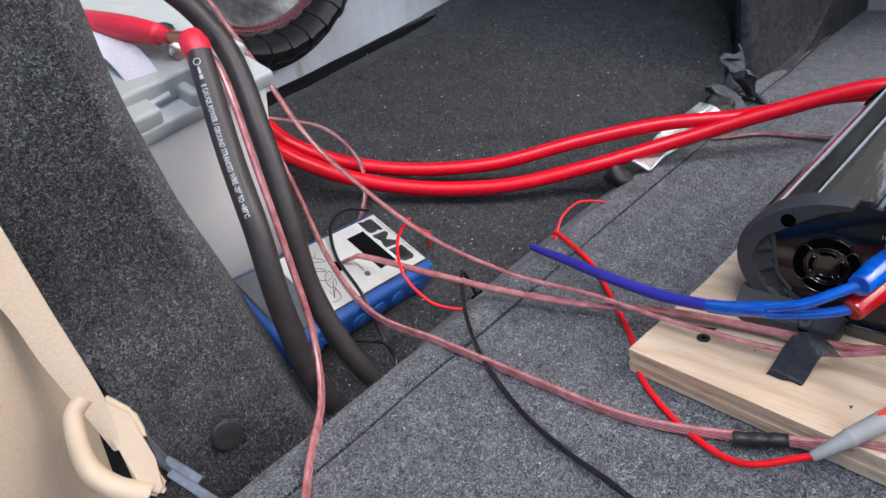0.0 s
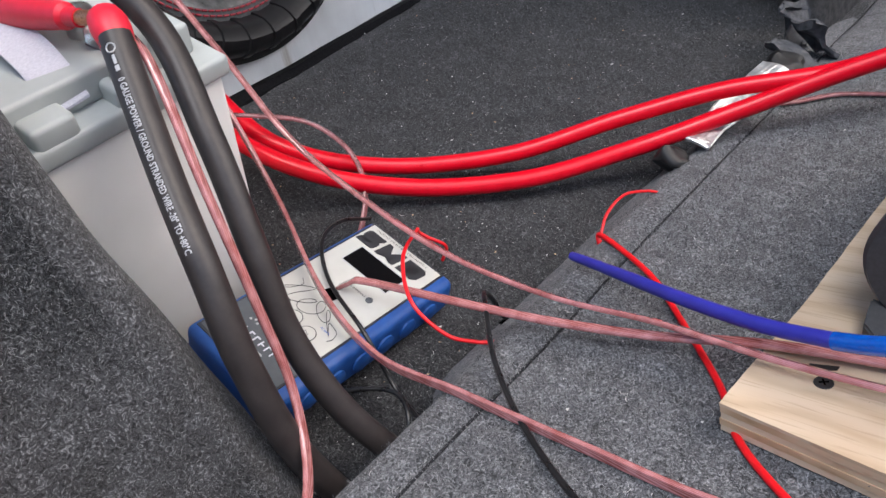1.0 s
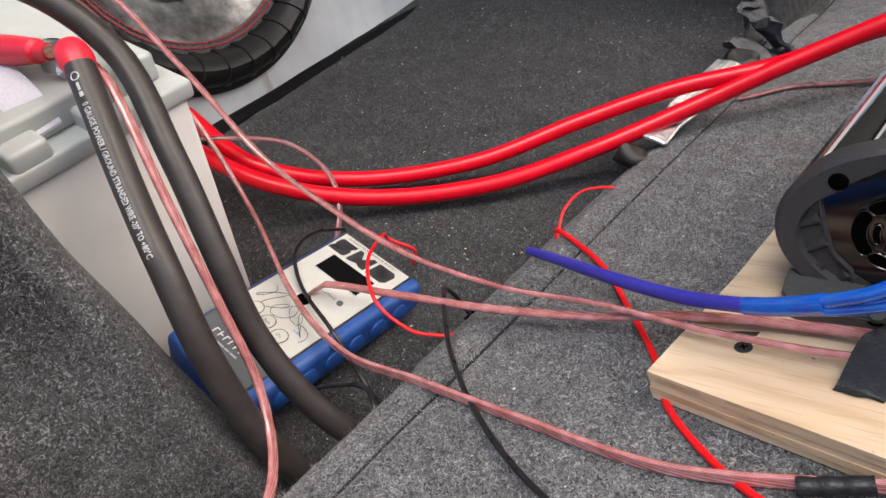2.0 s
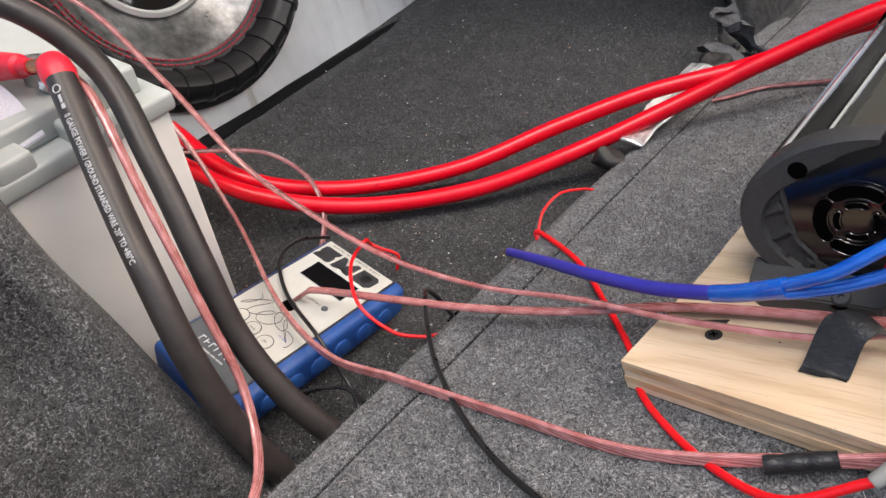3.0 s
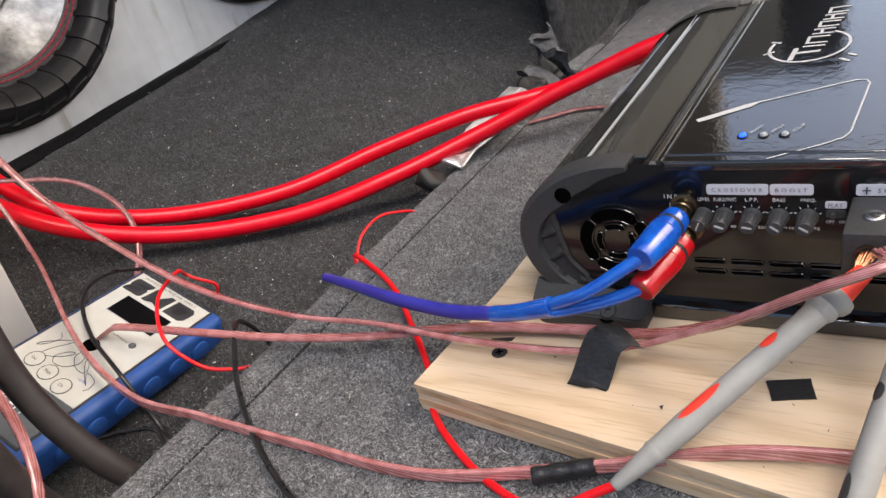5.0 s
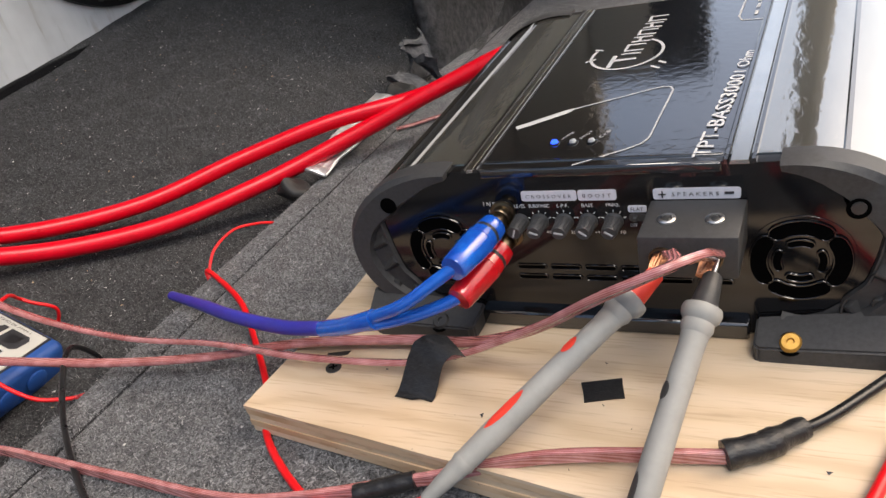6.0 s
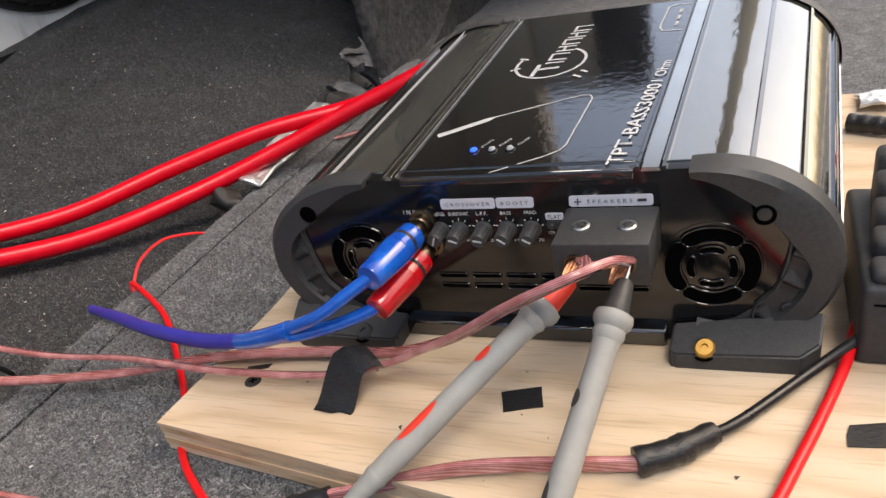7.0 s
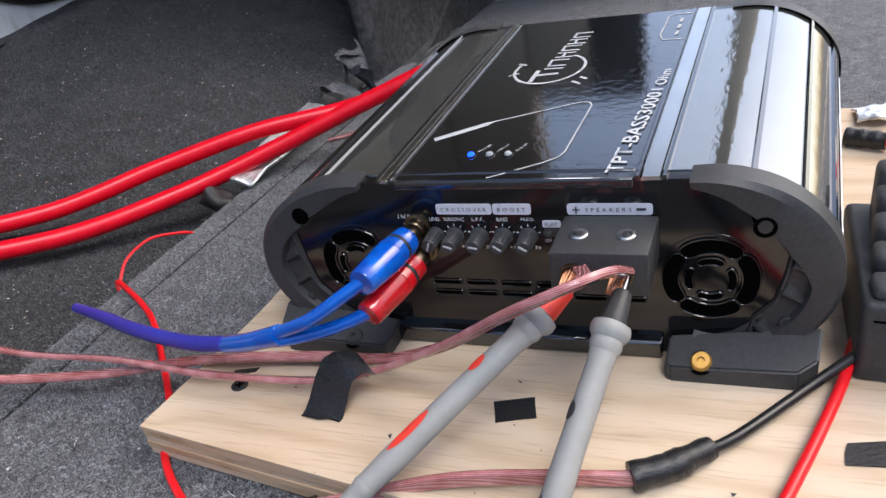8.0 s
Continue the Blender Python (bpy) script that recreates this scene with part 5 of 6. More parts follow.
def input_lead():
    thing = tagged(empty("audio_lead", (0, 0, 0)), "blue audio lead splitting into a blue and a red plug", "cable")
    part("sleeve", sweep(BLUE_MAIN, lambda s: 0.0030 + 0.0008 * min(1, s * 3), 16), BLUE_DARK, thing, "dark blue outer sleeve")
    part("joint_sleeve", sweep(BLUE_JOIN, lambda s: 0.0042 + 0.0004 * s, 18), BLUE_CLEAR, thing, "translucent blue heat shrink over the split")
    part("leg", sweep(BLUE_ONE, 0.0030, 16), BLUE_CLEAR, thing, "translucent bright blue leg")
    part("leg", sweep(BLUE_TWO, 0.0030, 16), BLUE_CLEAR, thing, "translucent bright blue leg")
    for tip, tail, material, label in (((-0.0425, -0.005, 0.0795), (-0.0515, -0.040, 0.0770), BLUE_PLUG, "translucent blue plug"), ((-0.0405, -0.005, 0.0680), (-0.0530, -0.038, 0.0600), RED_PLUG, "translucent red plug")):
        tip, tail = Vector(tip), Vector(tail)
        axis, n = (tail - tip).normalized(), (tail - tip).length
        plug = part("plug", lathe([(0.0050, 0.0025), (0.0063, 0.0030), (0.0067, 0.008), (0.0064, 0.0086), (0.0064, 0.0106), (0.0069, 0.0111), (0.0072, 0.0150), (0.0069, 0.0153), (0.0069, 0.0158), (0.0072, 0.0161), (0.0070, 0.0220), (0.0065, 0.0290), (0.0061, n - 0.0012), (0.0056, n - 0.0002), (0.0034, n + 0.0002)], 32, tip, axis), material, thing, label)
        part("contact_ring", lathe([(0.0034, -0.003), (0.0040, -0.002), (0.0040, 0.0022), (0.0036, 0.0030)], 24, tip, axis), GOLD, plug, "gold contact ring")
        part("groove_ring", lathe([(0.0064, 0.0087), (0.0066, 0.0090), (0.0066, 0.0102), (0.0064, 0.0105)], 24, tip, axis), RUBBER, plug, "black groove ring")
    return thing


input_lead()


def thin_wire(name, pts, r, material, label, group=""):
    return cable(name, pts, r, material, label, "wire", 0.0, 10, group)


thin_wire("red_wire", RED_SPUR, 0.0011, RED_THIN, "thin red wire end poking out beside the panel edge", "thin red wires")
thin_wire("red_wire", RED_LOOP, 0.0013, RED_THIN, "thin red wire curling over the meter", "thin red wires")
thin_wire("black_wire", BLK_THIN, 0.0017, WIRE_BLACK, "thin black wire coming out of a slit in the carpet", "thin black wires")
thin_wire("black_wire", BLK_THIN2, 0.0015, WIRE_BLACK, "thin black wire draped across the meter", "thin black wires")
thin_wire("black_wire", [(-0.40, -0.155, -0.025), (-0.375, -0.135, -0.018), (-0.345, -0.118, -0.018), (-0.325, -0.125, -0.022), (-0.318, -0.14, -0.04)], 0.0016, WIRE_BLACK, "short thin black wire under the ground cables", "thin black wires")
slit = sweep([(-0.3300, -0.0270, -0.0252), (-0.3285, -0.0220, -0.0240), (-0.3270, -0.0165, -0.0228)], 0.0012, 8, 4)
part("slit", slit, VOID, floor, "small dark slit in the carpet edge")


def test_probe(tip, tail, tip_material, marks, label, lead, lead_material, lead_radius):
    """A slim probe with collar, body, strain relief and lead."""
    tip, tail = Vector(tip), Vector(tail)
    axis, n = (tail - tip).normalized(), (tail - tip).length
    thing = tagged(empty("test_probe", (0, 0, 0)), label, "test probe", "test probes")
    part("needle", lathe([(0.0004, -0.006), (0.0010, -0.003), (0.0010, 0.004)], 12, tip, axis), STEEL, thing, "steel needle tip")
    part("sleeve", lathe([(0.0024, 0.0), (0.0034, 0.001), (0.0049, 0.012), (0.0054, 0.016)], 24, tip, axis), tip_material, thing)
    part("collar", lathe([(0.0048, 0.0130), (0.0069, 0.0138), (0.0074, 0.0158), (0.0070, 0.0180), (0.0057, 0.0198), (0.0060, 0.0220), (0.0051, 0.0245)], 28, tip, axis), PROBE, thing)
    body = part("body", lathe([(0.0051, 0.0235), (0.0047, 0.030), (0.0048, 0.06), (0.0050, n * 0.72), (0.0046, n * 0.80), (0.0044, n * 0.84)], 28, tip, axis), PROBE, thing)
    part("strain_relief", lathe([(0.0044, n * 0.83), (0.0048, n * 0.845), (0.0041, n * 0.86), (0.0041, n * 0.88), (0.0038, n * 0.89), (0.0027, n), (0.0021, n + 0.001)], 20, tip, axis), PROBE, thing, "tapered grey strain relief")
    q = Vector((0, 0, 1)).rotation_difference(axis)
    facing = q.inverted() @ (Vector((0.06, -0.26, 0.23)) - tip.lerp(tail, 0.5))
    toward = math.atan2(facing.y, facing.x)
    for s, turned, wide, long, material in marks:
        a = toward + turned
        bm = bmesh.new()
        cols = []
        for i in range(9):
            u = -1 + 2 * i / 8
            w = wide * math.sqrt(max(0.02, 1 - u * u))
            cols.append([bm.verts.new(tip + q @ Vector((0.00512 * math.cos(a + w * v), 0.00512 * math.sin(a + w * v), s * n + long * u))) for v in (-1, -0.5, 0, 0.5, 1)])
        for c, d in zip(cols, cols[1:]):
            for k in range(4):
                bm.faces.new((c[k], c[k + 1], d[k + 1], d[k]))
        part("mark", bm, material, body, smooth=True)
    part("lead", sweep(lead, lead_radius, 12), lead_material, thing, "flexible test lead")
    return thing


RED_TAIL = (-0.0466, -0.1123, 0.0222)
test_probe((0.0300, -0.0310, 0.0725), RED_TAIL, PROBE_RED, [(0.36, 0.9, 0.40, 0.004, PROBE_RED), (0.64, 0.8, 0.42, 0.010, PROBE_RED)],
           "grey test probe with red sleeve touching the terminal", TEST_RED[:-1] + [RED_TAIL], RED_THIN, 0.0019)
BLK_TAIL = (0.0240, -0.1230, 0.0100)
test_probe((0.0500, -0.0310, 0.0725), BLK_TAIL, PLASTIC, [(0.42, 1.0, 0.45, 0.0035, PLASTIC), (0.74, 1.0, 0.4, 0.007, PLASTIC)],
           "grey test probe with black sleeve touching the terminal", [BLK_TAIL, (0.018, -0.143, 0.006), (0.012, -0.18, 0.003), (0.0, -0.23, 0.002), (-0.05, -0.30, 0.002)], CABLE_BLACK, 0.0019)


def wrap(name, a, b, r, label, material=None, category="tape"):
    """Tape or shrink tube wound round a wire between two points."""
    a, b = Vector(a), Vector(b)
    pts = [a.lerp(b, k / 6) for k in range(7)]
    return tagged(part(name, sweep(pts, lambda s: r * (1 + 0.05 * math.sin(s * 19)), 16, 3), material or TAPE), label, category)


wrap("tape_wrap", (-0.0865, -0.1045, 0.0068), (-0.0615, -0.0955, 0.0105), 0.0038, "black tape wound round the speaker wire joint")
sleeve = tagged(part("shrink_tube", sweep([(0.055, -0.0735, 0.0235), (0.060, -0.071, 0.0238), (0.068, -0.0665, 0.0238), (0.078, -0.0575, 0.0233), (0.081, -0.055, 0.0232)], lambda s: 0.0054 - 0.0012 * s + (0.0006 if 0.45 < s < 0.6 else 0) + 0.0002 * math.sin(s * 23), 16), TAPE),
                "crumpled black heat shrink joining speaker wire and black lead", "tape")
cable("black_lead", [(0.076, -0.0590, 0.0232)] + LEAD[1:], 0.0021, WIRE_BLACK, "black lead running from the shrink tube into the jump pack", "cable")
red_lead = cable("red_lead", RED_RIGHT, 0.0022, RED_THIN, "red lead lying on the plywood beside the amplifier", "cable")
wrap("shrink_tube", (0.0940, -0.0970, 0.0232), (0.078, -0.138, 0.0232), 0.0046, "black shrink sleeve on the red lead")


def tape_strap():
    """Cloth tape bent over the two speaker wires and stuck to the board."""
    bm = bmesh.new()
    line = spline([(-0.0765, -0.0590, 0.0188), (-0.0755, -0.0560, 0.0200), (-0.0735, -0.0510, 0.0270), (-0.0710, -0.0465, 0.0340), (-0.0675, -0.0430, 0.0372), (-0.0625, -0.0410, 0.0370), (-0.0585, -0.0405, 0.0358)], 6)
    rows = []
    for i, p in enumerate(line):
        f = i / len(line)
        s = Vector((0.98 - 0.35 * f, -0.02 - 0.45 * f, -0.02 - 0.25 * f)).normalized() * (0.0094 - 0.006 * max(0, f - 0.60))
        cols = [p + s * (c / 3.0) + Vector((0, 0, 0.0007 * (1 - abs(c) / 3))) for c in range(-3, 4)]
        cols = [q + Vector((0, -0.3, 1.0)) * 0.0007 * noise.noise(q * 260) * min(1.0, 0.2 + 2.5 * f) * (1.0 if f < 0.75 else 0.2) for q in cols]
        if i == 0:
            cols = [q + Vector((0, 0.0022, 0)) * noise.noise(q * 700) for q in cols]
        rows.append([bm.verts.new(q) for q in cols] + [bm.verts.new(q - Vector((0, 0, 0.0004))) for q in cols[::-1]])
    for a, b in zip(rows, rows[1:]):
        for k in range(14):
            bm.faces.new((a[k], a[(k + 1) % 14], b[(k + 1) % 14], b[k]))
    bm.faces.new(rows[0][::-1]), bm.faces.new(rows[-1])
    return tagged(part("tape_strap", bm, TAPE), "black cloth tape strapping speaker wires to the plywood", "tape")


tape_strap()


# ---- multimeter ----
def meter():
    a, b, c = Vector((-0.4529, -0.0118, 0.0258)), Vector((-0.3766, -0.0144, -0.0103)), Vector((-0.4528, -0.1697, 0.0377))
    u = (b - a).normalized()
    w = (a - c)
    w = (w - u * w.dot(u)).normalized()
    up = u.cross(w)
    wide, long = (b - a).length, (a - c).length
    thing = tagged(empty("multimeter", (0, 0, 0)), "blue rubber-cased audio multimeter with cream face lying on carpet", "multimeter")
    m = Matrix((u, w, up)).transposed().to_4x4()
    m.translation = c
    thing.matrix_world = m
    t = 0.030
    bm = box(0, wide, -0.007, long, -t, 0, 0.006, 4)
    part("holster", bm, BLUE_METER, thing)
    for k in range(6):
        y = 0.022 + 0.022 * k
        part("grip_rib", lathe([(0.0078, -0.001), (0.0078, 0.0014), (0.0060, 0.0024), (0.0010, 0.0026)], 18, (wide, y, -t * 0.52), (1, 0, 0)), BLUE_METER, thing)
    right = wide - 0.0105
    part("bezel", box(0.0045, right + 0.0015, -0.0005, long - 0.0035, -0.002, 0.0006, 0.0004, 1), DARK_PRINT, thing)
    face = part("face", box(0.0062, right, 0.038, long - 0.0052, -0.001, 0.0010, 0.0002, 1), FACE, thing, "cream printed face")
    lower = part("lower_face", box(0.0062, right, 0.0012, 0.0378, -0.001, 0.0010, 0.0002, 1), FACE_GREY, thing, "dark grey lower face")
    part("display", box(0.0182, 0.0612, 0.1095, 0.1285, 0.0009, 0.0013), SCREEN, face, "dark rectangular display", smooth=False)
    part("display_edge", box(0.0174, 0.0620, 0.1087, 0.1293, 0.0008, 0.0011), GREY_PRINT, face, smooth=False)
    def words(text, x, y, w, h, material, name="lettering"):
        return part(name, moved(fitted(text, w, h), Matrix.Translation((x, y, 0.0013))), material, face, smooth=False)
    words("AUDIO MULTIMETER AMM-1", 0.0125, long - 0.0092, 0.050, 0.0019, DARK_PRINT)
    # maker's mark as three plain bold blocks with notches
    def block(x, shape):
        bm = bmesh.new()
        lo, hi = [bm.verts.new((x + p + 0.12 * q, 0.1320 + q, 0.0011)) for p, q in shape], [bm.verts.new((x + p + 0.12 * q, 0.1320 + q, 0.0014)) for p, q in shape]
        bm.faces.new(lo[::-1]), bm.faces.new(hi)
        for k in range(len(lo)):
            bm.faces.new((lo[k], lo[(k + 1) % len(lo)], hi[(k + 1) % len(lo)], hi[k]))
        bmesh.ops.triangulate(bm, faces=bm.faces[:])
        return part("mark_block", bm, DARK_PRINT, face, smooth=False)
    h = 0.0150
    block(0.0075, [(0.0, 0.0), (0.0150, 0.0), (0.0165, 0.0018), (0.0165, 0.0075), (0.0150, 0.0090), (0.0045, 0.0090), (0.0045, 0.0118), (0.0165, 0.0118), (0.0165, h), (0.0015, h), (0.0, 0.0135), (0.0, 0.0078), (0.0015, 0.0062), (0.0120, 0.0062), (0.0120, 0.0032), (0.0, 0.0032)])
    block(0.0268, [(0.0, 0.0), (0.0042, 0.0), (0.0042, 0.0092), (0.0092, 0.0020), (0.0142, 0.0092), (0.0142, 0.0), (0.0184, 0.0), (0.0184, h), (0.0145, h), (0.0092, 0.0078), (0.0039, h), (0.0, h)])
    block(0.0480, [(0.0, 0.0), (0.0150, 0.0), (0.0180, 0.0030), (0.0180, 0.0120), (0.0150, h), (0.0, h), (0.0, 0.0118), (0.0125, 0.0118), (0.0136, 0.0106), (0.0136, 0.0044), (0.0125, 0.0032), (0.0042, 0.0032), (0.0042, 0.0100), (0.0, 0.0100)])
    words("CLIPPING", 0.0385, 0.0948, 0.0165, 0.0018, DARK_PRINT)
    part("clip_lamp", lathe([(0.0026, 0.0), (0.0026, 0.0006), (0.002, 0.0012), (0.0004, 0.0014)], 16, (0.0592, 0.0958, 0.0009)), FACE_GREY, face, "small grey clipping lamp")
    part("wire_jack", lathe([(0.0056, 0.0), (0.0056, 0.0010), (0.0036, 0.0014)], 20, (0.0390, 0.0795, 0.0009)), VOID, face, "wire hole with its shaded depth painted black")
    for k, (x, y) in enumerate(((0.0228, 0.0500), (0.0385, 0.0475), (0.0542, 0.0450))):
        ring = [(x + 0.0062 * math.cos(radians(q)), y + 0.0062 * math.sin(radians(q)), 0.0012) for q in range(0, 361, 20)]
        btn = part("button", lathe([(0.0060, 0.0), (0.0060, 0.0004), (0.0054, 0.0007), (0.0006, 0.0008)], 24, (x, y, 0.0009)), FACE, face, "round cream button")
        part("button_ring", sweep(ring, 0.00035, 5, 0), DARK_PRINT, btn)
        part("lettering", moved(fitted(("Set", "Mode", "On")[k], 0.0046 + 0.001 * (k == 1), 0.0024), Matrix.Translation((x - 0.0026, y - 0.0012, 0.0018))), DARK_PRINT, btn, smooth=False)
    words("CLEAR", 0.0565, 0.0545, 0.0080, 0.0016, BLUE_CLEAR)
    # pen scribble: tall slanting loops, then flatter ones, with a long tail
    scr = []
    for k in range(31):
        f = k / 30
        size = 0.0095 - 0.0045 * f
        scr.append((0.0125 + 0.050 * f + 0.0060 * math.sin(k * 1.17 + 0.6), 0.0655 - 0.004 * f + size * math.cos(k * 1.02) + 0.0030 * math.sin(k * 0.37), 0.0012))
    scr += [(0.066, 0.060, 0.0012), (0.0685, 0.054, 0.0012), (0.0670, 0.0505, 0.0012)]
    part("pen_scribble", sweep(scr, 0.00024, 5, 4), DARK_PRINT, face, "black pen scribble")
    # maker's name as slim bars
    for k in range(7):
        bm = box(0.0205 + 0.0054 * k, 0.0214 + 0.0054 * k, 0.0165, 0.0212, 0.0011, 0.0014)
        box(0.0214 + 0.0054 * k, 0.0238 + 0.0054 * k, 0.0203 - 0.0018 * (k % 3 == 1), 0.0212 - 0.0018 * (k % 3 == 1), 0.0011, 0.0014, bm=bm)
        part("mark_stroke", bm, PANEL_PRINT, lower, smooth=False)
    for x0, x1 in ((0.030, 0.0375), (0.0385, 0.0430), (0.0440, 0.0505)):
        part("print_bar", box(x0, x1, 0.0125, 0.0137, 0.0011, 0.0014), GREY_PRINT, lower, smooth=False)
    for x, y in ((0.0255, 0.0285), (0.0285, 0.0270), (0.0225, 0.0268)):
        part("print_dot", lathe([(0.0009, 0.0), (0.0009, 0.0003), (0.0007, 0.0004)], 10, (x, y, 0.0010)), GREY_PRINT, lower)
    part("test_socket", lathe([(0.0045, 0.0), (0.0045, 0.006), (0.0038, 0.0065)], 16, (wide * 0.72, long - 0.001, -0.012), (0, 1, 0)), RUBBER, thing, "black input socket")
    return thing


meter()


# ---- battery connections ----
def cable_lug(points, r, material, label, name="cable_boot"):
    return tagged(part(name, sweep(points, r, 18), material), label, "cable boot")


cable_lug([(-0.4241, -0.1572, 0.2196), (-0.4193, -0.1584, 0.2157), (-0.4144, -0.1602, 0.2109), (-0.4111, -0.1618, 0.2064)], lambda s: 0.0082 + 0.0012 * math.sin(min(1, s * 1.2) * math.pi), RED_BOOT, "red heat shrink boot on the black ground cable")
cable_lug([(-0.6177, -0.1902, 0.2455), (-0.5410, -0.1801, 0.2357), (-0.4914, -0.1727, 0.2287), (-0.4614, -0.1663, 0.2244), (-0.4398, -0.1620, 0.2207)], lambda s: 0.0080 + 0.0014 * math.sin(s * 11) * s - 0.002 * (s > 0.95), RED_BOOT, "wrinkled red heat shrink sleeve on a battery cable")
cable_lug([(-0.4440, -0.1632, 0.2213), (-0.4250, -0.1576, 0.2196)], 0.0038, COPPER, "bare crimped copper cable lug between red sleeves", "cable_lug")


# marking printed along the black ground cable
def cable_print(points, r, text, start, height, angle, parent):
    rows = frames(spline(points, 10))
    bm = fitted(text, 1.0, 1.0, bend=0.026)
    length = 0.089
    for v in bm.verts:
        run = start + v.co.x * length
        k = max(i for i in range(len(rows)) if rows[i][3] <= run) if run > 0 else 0
        k = min(k, len(rows) - 2)
        f = (run - rows[k][3]) / (rows[k + 1][3] - rows[k][3])
        p, side, above = (rows[k][i].lerp(rows[k + 1][i], f) for i in range(3))
        a = angle + (v.co.y - 0.5) * height / r
        v.co = p + (side * math.cos(a) + above * math.sin(a)) * (r + 0.00025)
    return part("lettering", bm, GREY_PRINT, parent, "white printed marking", smooth=False)


CABLE_ANGLE = radians(70)
cable_print(BLK_FRONT, 0.0081, "0 GAUGE POWER / GROUND STRANDED WIRE -20° TO +80°C", 0.0235, 0.0038, CABLE_ANGLE, front_cable)
rows = frames(spline(BLK_FRONT, 10))
ringed = []
for k in range(13):
    q = 2 * math.pi * k / 12
    run, a = 0.0085 + 0.0022 * math.cos(q), CABLE_ANGLE + 0.0022 * math.sin(q) / 0.0081
    i = max(j for j in range(len(rows)) if rows[j][3] <= run)
    ringed.append(rows[i][0].lerp(rows[i + 1][0], (run - rows[i][3]) / (rows[i + 1][3] - rows[i][3])) + (rows[i][1] * math.cos(a) + rows[i][2] * math.sin(a)) * 0.0083)
for run0, run1, w in ((0.0120, 0.0165, 0.0016), (0.0172, 0.0200, 0.0022)):
    bm, lines = bmesh.new(), []
    for run in (run0, run1):
        i = max(j for j in range(len(rows)) if rows[j][3] <= run)
        f = (run - rows[i][3]) / (rows[i + 1][3] - rows[i][3])
        lines.append([bm.verts.new(rows[i][0].lerp(rows[i + 1][0], f) + (rows[i][1] * math.cos(a) + rows[i][2] * math.sin(a)) * 0.00835) for a in (CABLE_ANGLE - w / 0.016, CABLE_ANGLE, CABLE_ANGLE + w / 0.016)])
    for k in range(2):
        bm.faces.new((lines[0][k], lines[0][k + 1], lines[1][k + 1], lines[1][k]))
    part("print_bar", bm, GREY_PRINT, front_cable, smooth=False)
part("mark_ring", sweep(ringed, 0.0004, 5, 0), GREY_PRINT, front_cable, "white round printed mark")


# ---- jump pack at the right ----
PACK = textured(shader("grey black rubberised plastic", rough=0.55, spec=0.35), [(0.3, (0.032, 0.032, 0.034)), (0.7, (0.050, 0.050, 0.053))], 300, rough=(0.45, 0.62), bump=0.15, bump_scale=900, distance=0.0004)


def jump_pack():
    thing = tagged(empty("jump_pack", (0.1325, -0.006, 0.018), -4), "black ribbed plastic power pack standing on the plywood", "power pack")
    part("body", box(0.0, 0.085, 0.0, 0.085, 0.0, 0.036, 0.003, 3), PACK, thing)
    for k in range(5):
        part("grip_rib", box(0.003 + 0.0015 * k, 0.083 - 0.001 * k, 0.003 + 0.0155 * k, 0.0178 + 0.0155 * k, 0.034, 0.041 + 0.0048 * k, 0.0032, 3), PACK, thing, "ribbed black grip")
    part("port", box(0.0105, 0.0145, -0.0006, 0.002, 0.014, 0.025), VOID, thing, "dark charging port", smooth=False)
    part("port", box(0.0115, 0.0132, -0.0009, 0.002, 0.017, 0.023), STEEL, thing, "metal contact", smooth=False)
    part("seam", box(0.004, 0.081, -0.0004, 0.001, 0.0285, 0.0292), VOID, thing, smooth=False)
    return thing


jump_pack()
wrap("shrink_tube", (0.156, 0.192, 0.0405), (0.176, 0.183, 0.0400), 0.0052, "frayed black sleeve end on a red lead")
cable("red_lead", [(0.172, 0.185, 0.0400), (0.185, 0.176, 0.041), (0.200, 0.160, 0.044), (0.21, 0.13, 0.05)], 0.0036, RED_THIN, "short red lead behind the power pack", "cable")


def crumple(bm, amount, scale):
    for v in bm.verts:
        k = Vector((noise.noise(v.co * scale), noise.noise(v.co * scale + Vector((7, 0, 0))), noise.noise(v.co * scale + Vector((0, 9, 0)))))
        v.co += k * amount
    return bm


def foil_piece():
    bm = box(-0.012, 0.012, -0.060, 0.066, -0.002, 0.002, 0.001, 1)
    bmesh.ops.subdivide_edges(bm, edges=bm.edges[:], cuts=4, use_grid_fill=True)
    crumple(bm, 0.004, 55)
    return moved(bm, Matrix.Translation((-0.286, 0.268, 0.0200)) @ Matrix.Rotation(radians(-5), 4, "Z") @ Matrix.Rotation(radians(22), 4, "Y") @ Matrix.Rotation(radians(12), 4, "X"))


tagged(part("foil_bracket", foil_piece(), FOIL, smooth=False), "crumpled bare metal foil strip wedged beside the floor panel", "foil strip")
bm = bmesh.new()
bmesh.ops.create_icosphere(bm, subdivisions=3, radius=0.015)
for v in bm.verts:
    v.co = Vector((v.co.x * 1.3, v.co.y * 1.2, v.co.z * 0.8))
tagged(part("rubber_plug", moved(crumple(bm, 0.008, 70), Matrix.Translation((-0.278, 0.365, 0.022))), RUBBER), "lumpy black rubber grommet at the panel edge", "grommet")
bm = bmesh.new()
bmesh.ops.create_icosphere(bm, subdivisions=3, radius=0.012)
tagged(part("rubber_plug", moved(crumple(bm, 0.007, 70), Matrix.Translation((-0.308, 0.192, 0.002))), RUBBER), "lumpy black rubber grommet under the foil strip", "grommet")
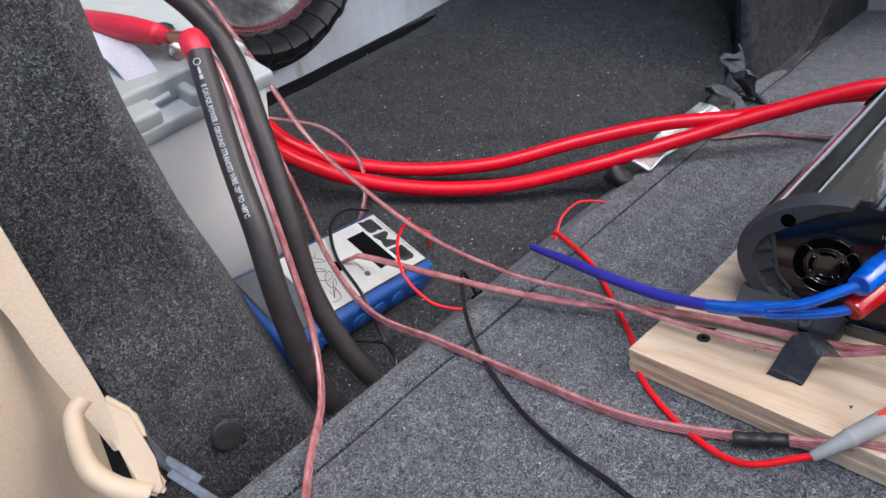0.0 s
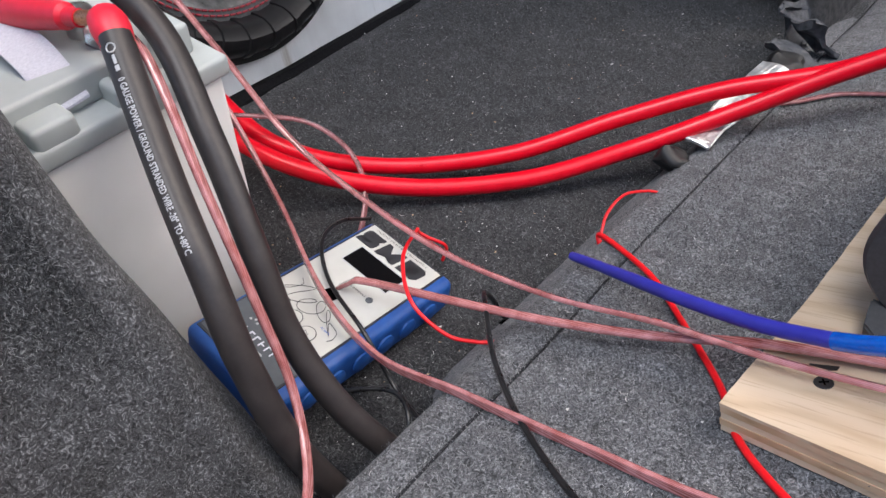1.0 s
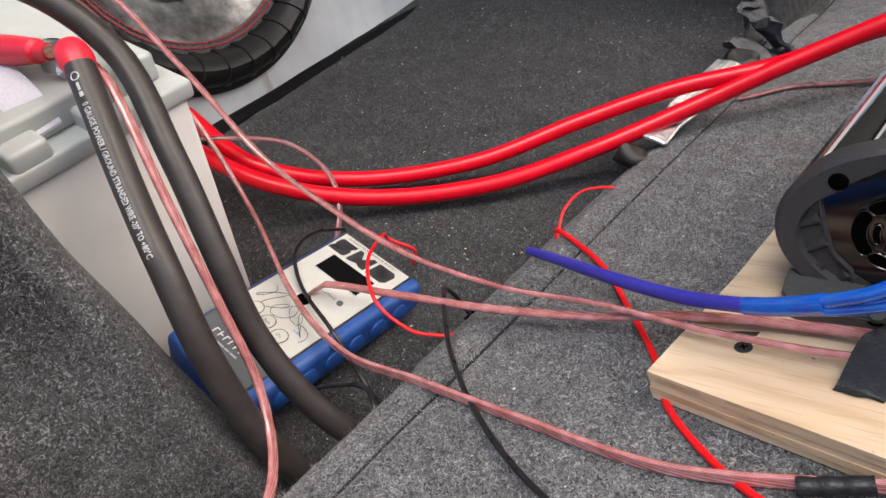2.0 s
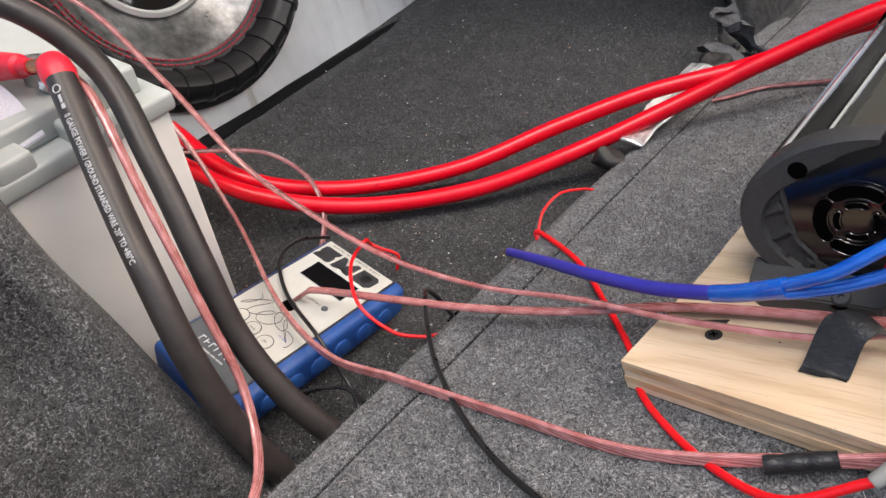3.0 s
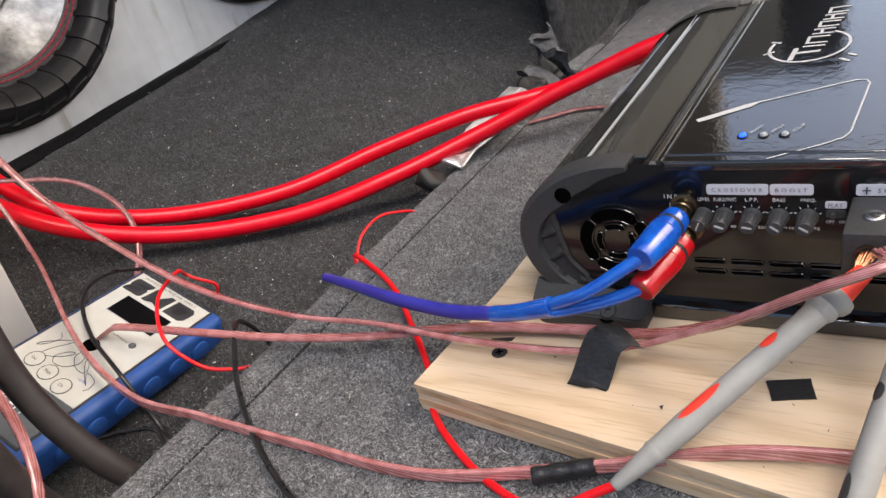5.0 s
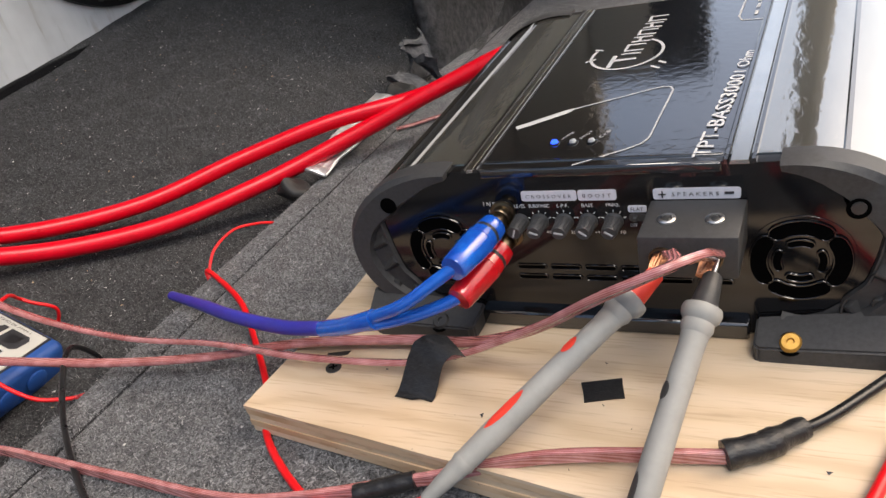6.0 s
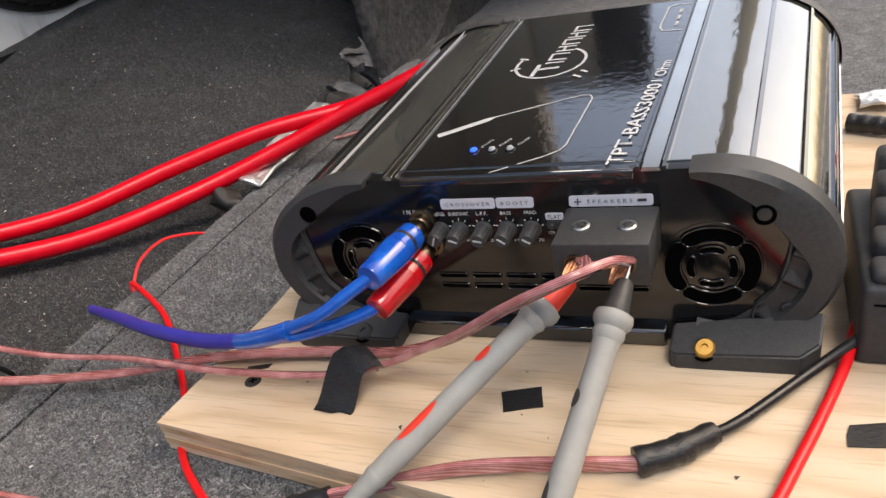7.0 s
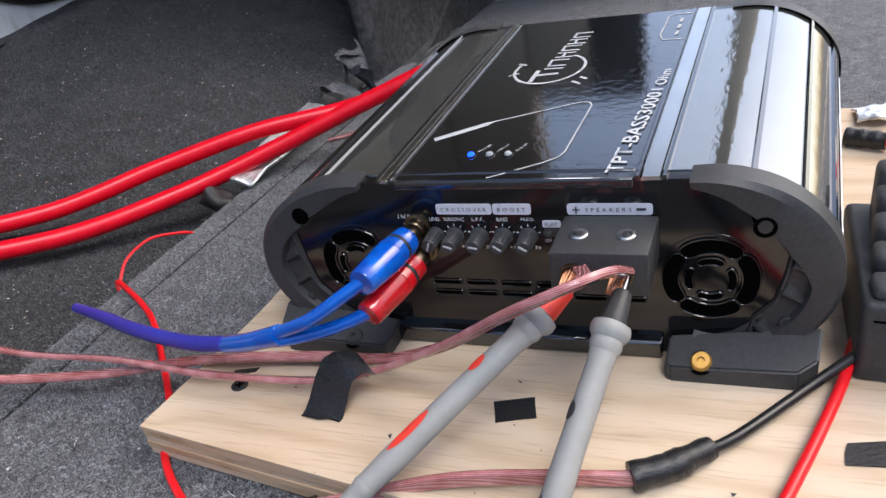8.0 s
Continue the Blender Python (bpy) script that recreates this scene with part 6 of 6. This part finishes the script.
for n, (x, y, z, s, a) in enumerate(((-0.285, 0.415, 0.020, 0.022, 20), (-0.274, 0.455, 0.020, 0.028, 50), (-0.300, 0.475, 0.026, 0.030, -15))):
    bm = box(-s, s, -s * 0.6, s * 0.6, -0.002, 0.002)
    bmesh.ops.subdivide_edges(bm, edges=bm.edges[:], cuts=6, use_grid_fill=True)
    crumple(bm, 0.018, 38 + 5 * n)
    tagged(part("torn_felt", moved(bm, Matrix.Translation((x, y, z)) @ Matrix.Rotation(radians(a), 4, "Z") @ Matrix.Rotation(radians(30 + 20 * n), 4, "Y")), TRIM_DARK), "torn dark felt flap hanging over the panel edge", "felt flap", "torn felt flaps")
bm = box(-0.012, 0.012, -0.012, 0.012, -0.001, 0.001)
bmesh.ops.subdivide_edges(bm, edges=bm.edges[:], cuts=4, use_grid_fill=True)
tagged(part("foil_scrap", moved(crumple(bm, 0.004, 120), Matrix.Translation((0.178, 0.225, 0.0420))), FOIL, smooth=False), "small crumpled foil scrap on the plywood", "foil scrap")


# ---- lint, dust and fuzz ----
def scatter(count, place, maker, seed):
    rng = random.Random(seed)
    bm = bmesh.new()
    for _ in range(count):
        maker(bm, place(rng), rng)
    return bm


def on_side(rng):
    x, y = rng.uniform(-0.68, -0.31), rng.uniform(-0.15, 0.62)
    return Vector((x, y, side_floor(x, y) + 0.0012))


def on_panel(rng):
    x = rng.uniform(-0.295, 0.1) if rng.random() < 0.85 else rng.uniform(0.1, 0.5)
    return Vector((x, rng.uniform(-0.3, 0.7), 0.0013))


def crumb(bm, p, rng):
    r = rng.uniform(0.0004, 0.0013) * (1.7 if rng.random() < 0.06 else 1)
    v = [bm.verts.new(p + Vector((rng.uniform(-1, 1), rng.uniform(-1, 1), rng.uniform(0, 0.8))) * r) for _ in range(4)]
    for f in ((0, 1, 2), (0, 2, 3), (0, 3, 1), (1, 3, 2)):
        bm.faces.new([v[k] for k in f])


def hair(bm, p, rng):
    n, r = rng.uniform(0.002, 0.0075), rng.uniform(0.00006, 0.00013)
    a, bend = rng.uniform(0, 6.28), rng.uniform(-1.2, 1.2)
    q, rows = p.copy(), []
    for k in range(5):
        s = Vector((-math.sin(a), math.cos(a), 0)) * r
        rows.append((bm.verts.new(q - s), bm.verts.new(q + s)))
        q = q + Vector((math.cos(a), math.sin(a), rng.uniform(-0.15, 0.25))) * (n / 4)
        a += bend / 2
    for x, y in zip(rows, rows[1:]):
        bm.faces.new((x[0], x[1], y[1], y[0]))


tagged(part("lint", scatter(1300, on_side, crumb, 3), LINT, smooth=False), "white lint specks scattered over dark carpet", "lint", kind="stuff")
tagged(part("lint", scatter(240, on_panel, crumb, 4), LINT, smooth=False), "white lint specks scattered over grey carpet", "lint", kind="stuff")
tagged(part("dust", scatter(260, on_side, crumb, 5), DUST, smooth=False), "brown crumbs scattered over dark carpet", "dust", kind="stuff")
tagged(part("loose_threads", scatter(520, on_panel, hair, 6), LINT, smooth=False), "fine pale hairs lying on grey carpet", "threads", kind="stuff")
tagged(part("loose_threads", scatter(420, on_side, hair, 7), LINT, smooth=False), "fine pale hairs lying on dark carpet", "threads", kind="stuff")


def on_board(rng):
    x, y = rng.uniform(-0.13, 0.2), rng.uniform(-0.10, -0.015)
    return Vector((x, y, 0.0182 + board_rise(y)))


def speck(bm, p, rng):
    crumb(bm, p, random.Random(rng.random() * 0.35))


tagged(part("dust", scatter(34, on_board, speck, 8), DARK_PRINT, smooth=False), "dark specks of dirt on the plywood", "dust", kind="stuff")


def fuzz(count, place, seed, size, material=None):
    """Short carpet fibres, each a bent sliver."""
    rng = np.random.default_rng(seed)
    base, side, up = place(rng, count)
    a = rng.uniform(0, 6.283, count)
    out = np.cos(a)[:, None] * side + np.sin(a)[:, None] * np.cross(up, side)
    n = rng.uniform(0.5, 1.9, count)[:, None] * size
    w = np.cross(out, up) * 0.00013
    tip = base + out * n + up * n * rng.uniform(0.1, 0.9, count)[:, None]
    mid = base + out * n * 0.35 + up * n * 0.55
    verts = np.stack([base - w, base + w, mid + w * 0.8, mid - w * 0.8, tip], 1).reshape(-1, 3)
    i = np.arange(count)[:, None] * 5
    faces = np.concatenate([i + np.array([[0, 1, 2]]), i + np.array([[0, 2, 3]]), i + np.array([[3, 2, 4]])])
    me = bpy.data.meshes.new("carpet_fuzz")
    me.from_pydata(verts.tolist(), [], faces.tolist())
    me.materials.append(material or FIBRE)
    return tagged(new("carpet_fuzz", me), ("short dark" if material is FIBRE_DARK else "short grey") + " felt fibres standing up from the carpet", "carpet fibres", kind="stuff")


def panel_place(rng, n):
    x, y = rng.uniform(-0.302, 0.14, n), -0.27 + 0.75 * rng.random(n) ** 1.3
    z = np.where(x < -0.296, -0.003, 0.0002)
    up = np.where(x[:, None] < -0.295, np.array([[-0.6, 0, 0.8]]), np.array([[0, 0, 1.0]]))
    return np.stack([x, y, z], 1), np.tile([0.0, 1.0, 0.0], (n, 1)), up


def seat_place(rng, n):
    z = rng.uniform(-0.05, 0.27, n)
    edge = -0.194 - 0.17 * z + 0.75 * np.maximum(z - 0.13, 0) ** 2 - 0.022
    y = edge - rng.random(n) * 0.13
    x = -0.2875 + 0.2222 * y - 0.1756 * z
    up = np.tile(np.array([0.96, -0.21, 0.17]), (n, 1))
    return np.stack([x, y, z], 1), np.tile([0.0, 0.63, 0.77], (n, 1)), up


fuzz(150000, panel_place, 11, 0.0017)
fuzz(80000, seat_place, 12, 0.0016, FIBRE_SEAT)


def side_place(rng, n):
    x, y = rng.uniform(-0.66, -0.305, n), -0.14 + 0.72 * rng.random(n) ** 1.2
    z = 0.0118 + 0.11 * y + 0.36 * (-0.5 - x)
    z += np.array([0.006 * noise.noise(Vector((a * 5, c * 5, 0.3))) for a, c in zip(x, y)])
    up = np.tile(np.array([0.335, -0.10, 0.936]), (n, 1))
    return np.stack([x, y, z], 1), np.tile([0.0, 0.994, 0.106], (n, 1)), up


fuzz(110000, side_place, 13, 0.0018, FIBRE_DARK)
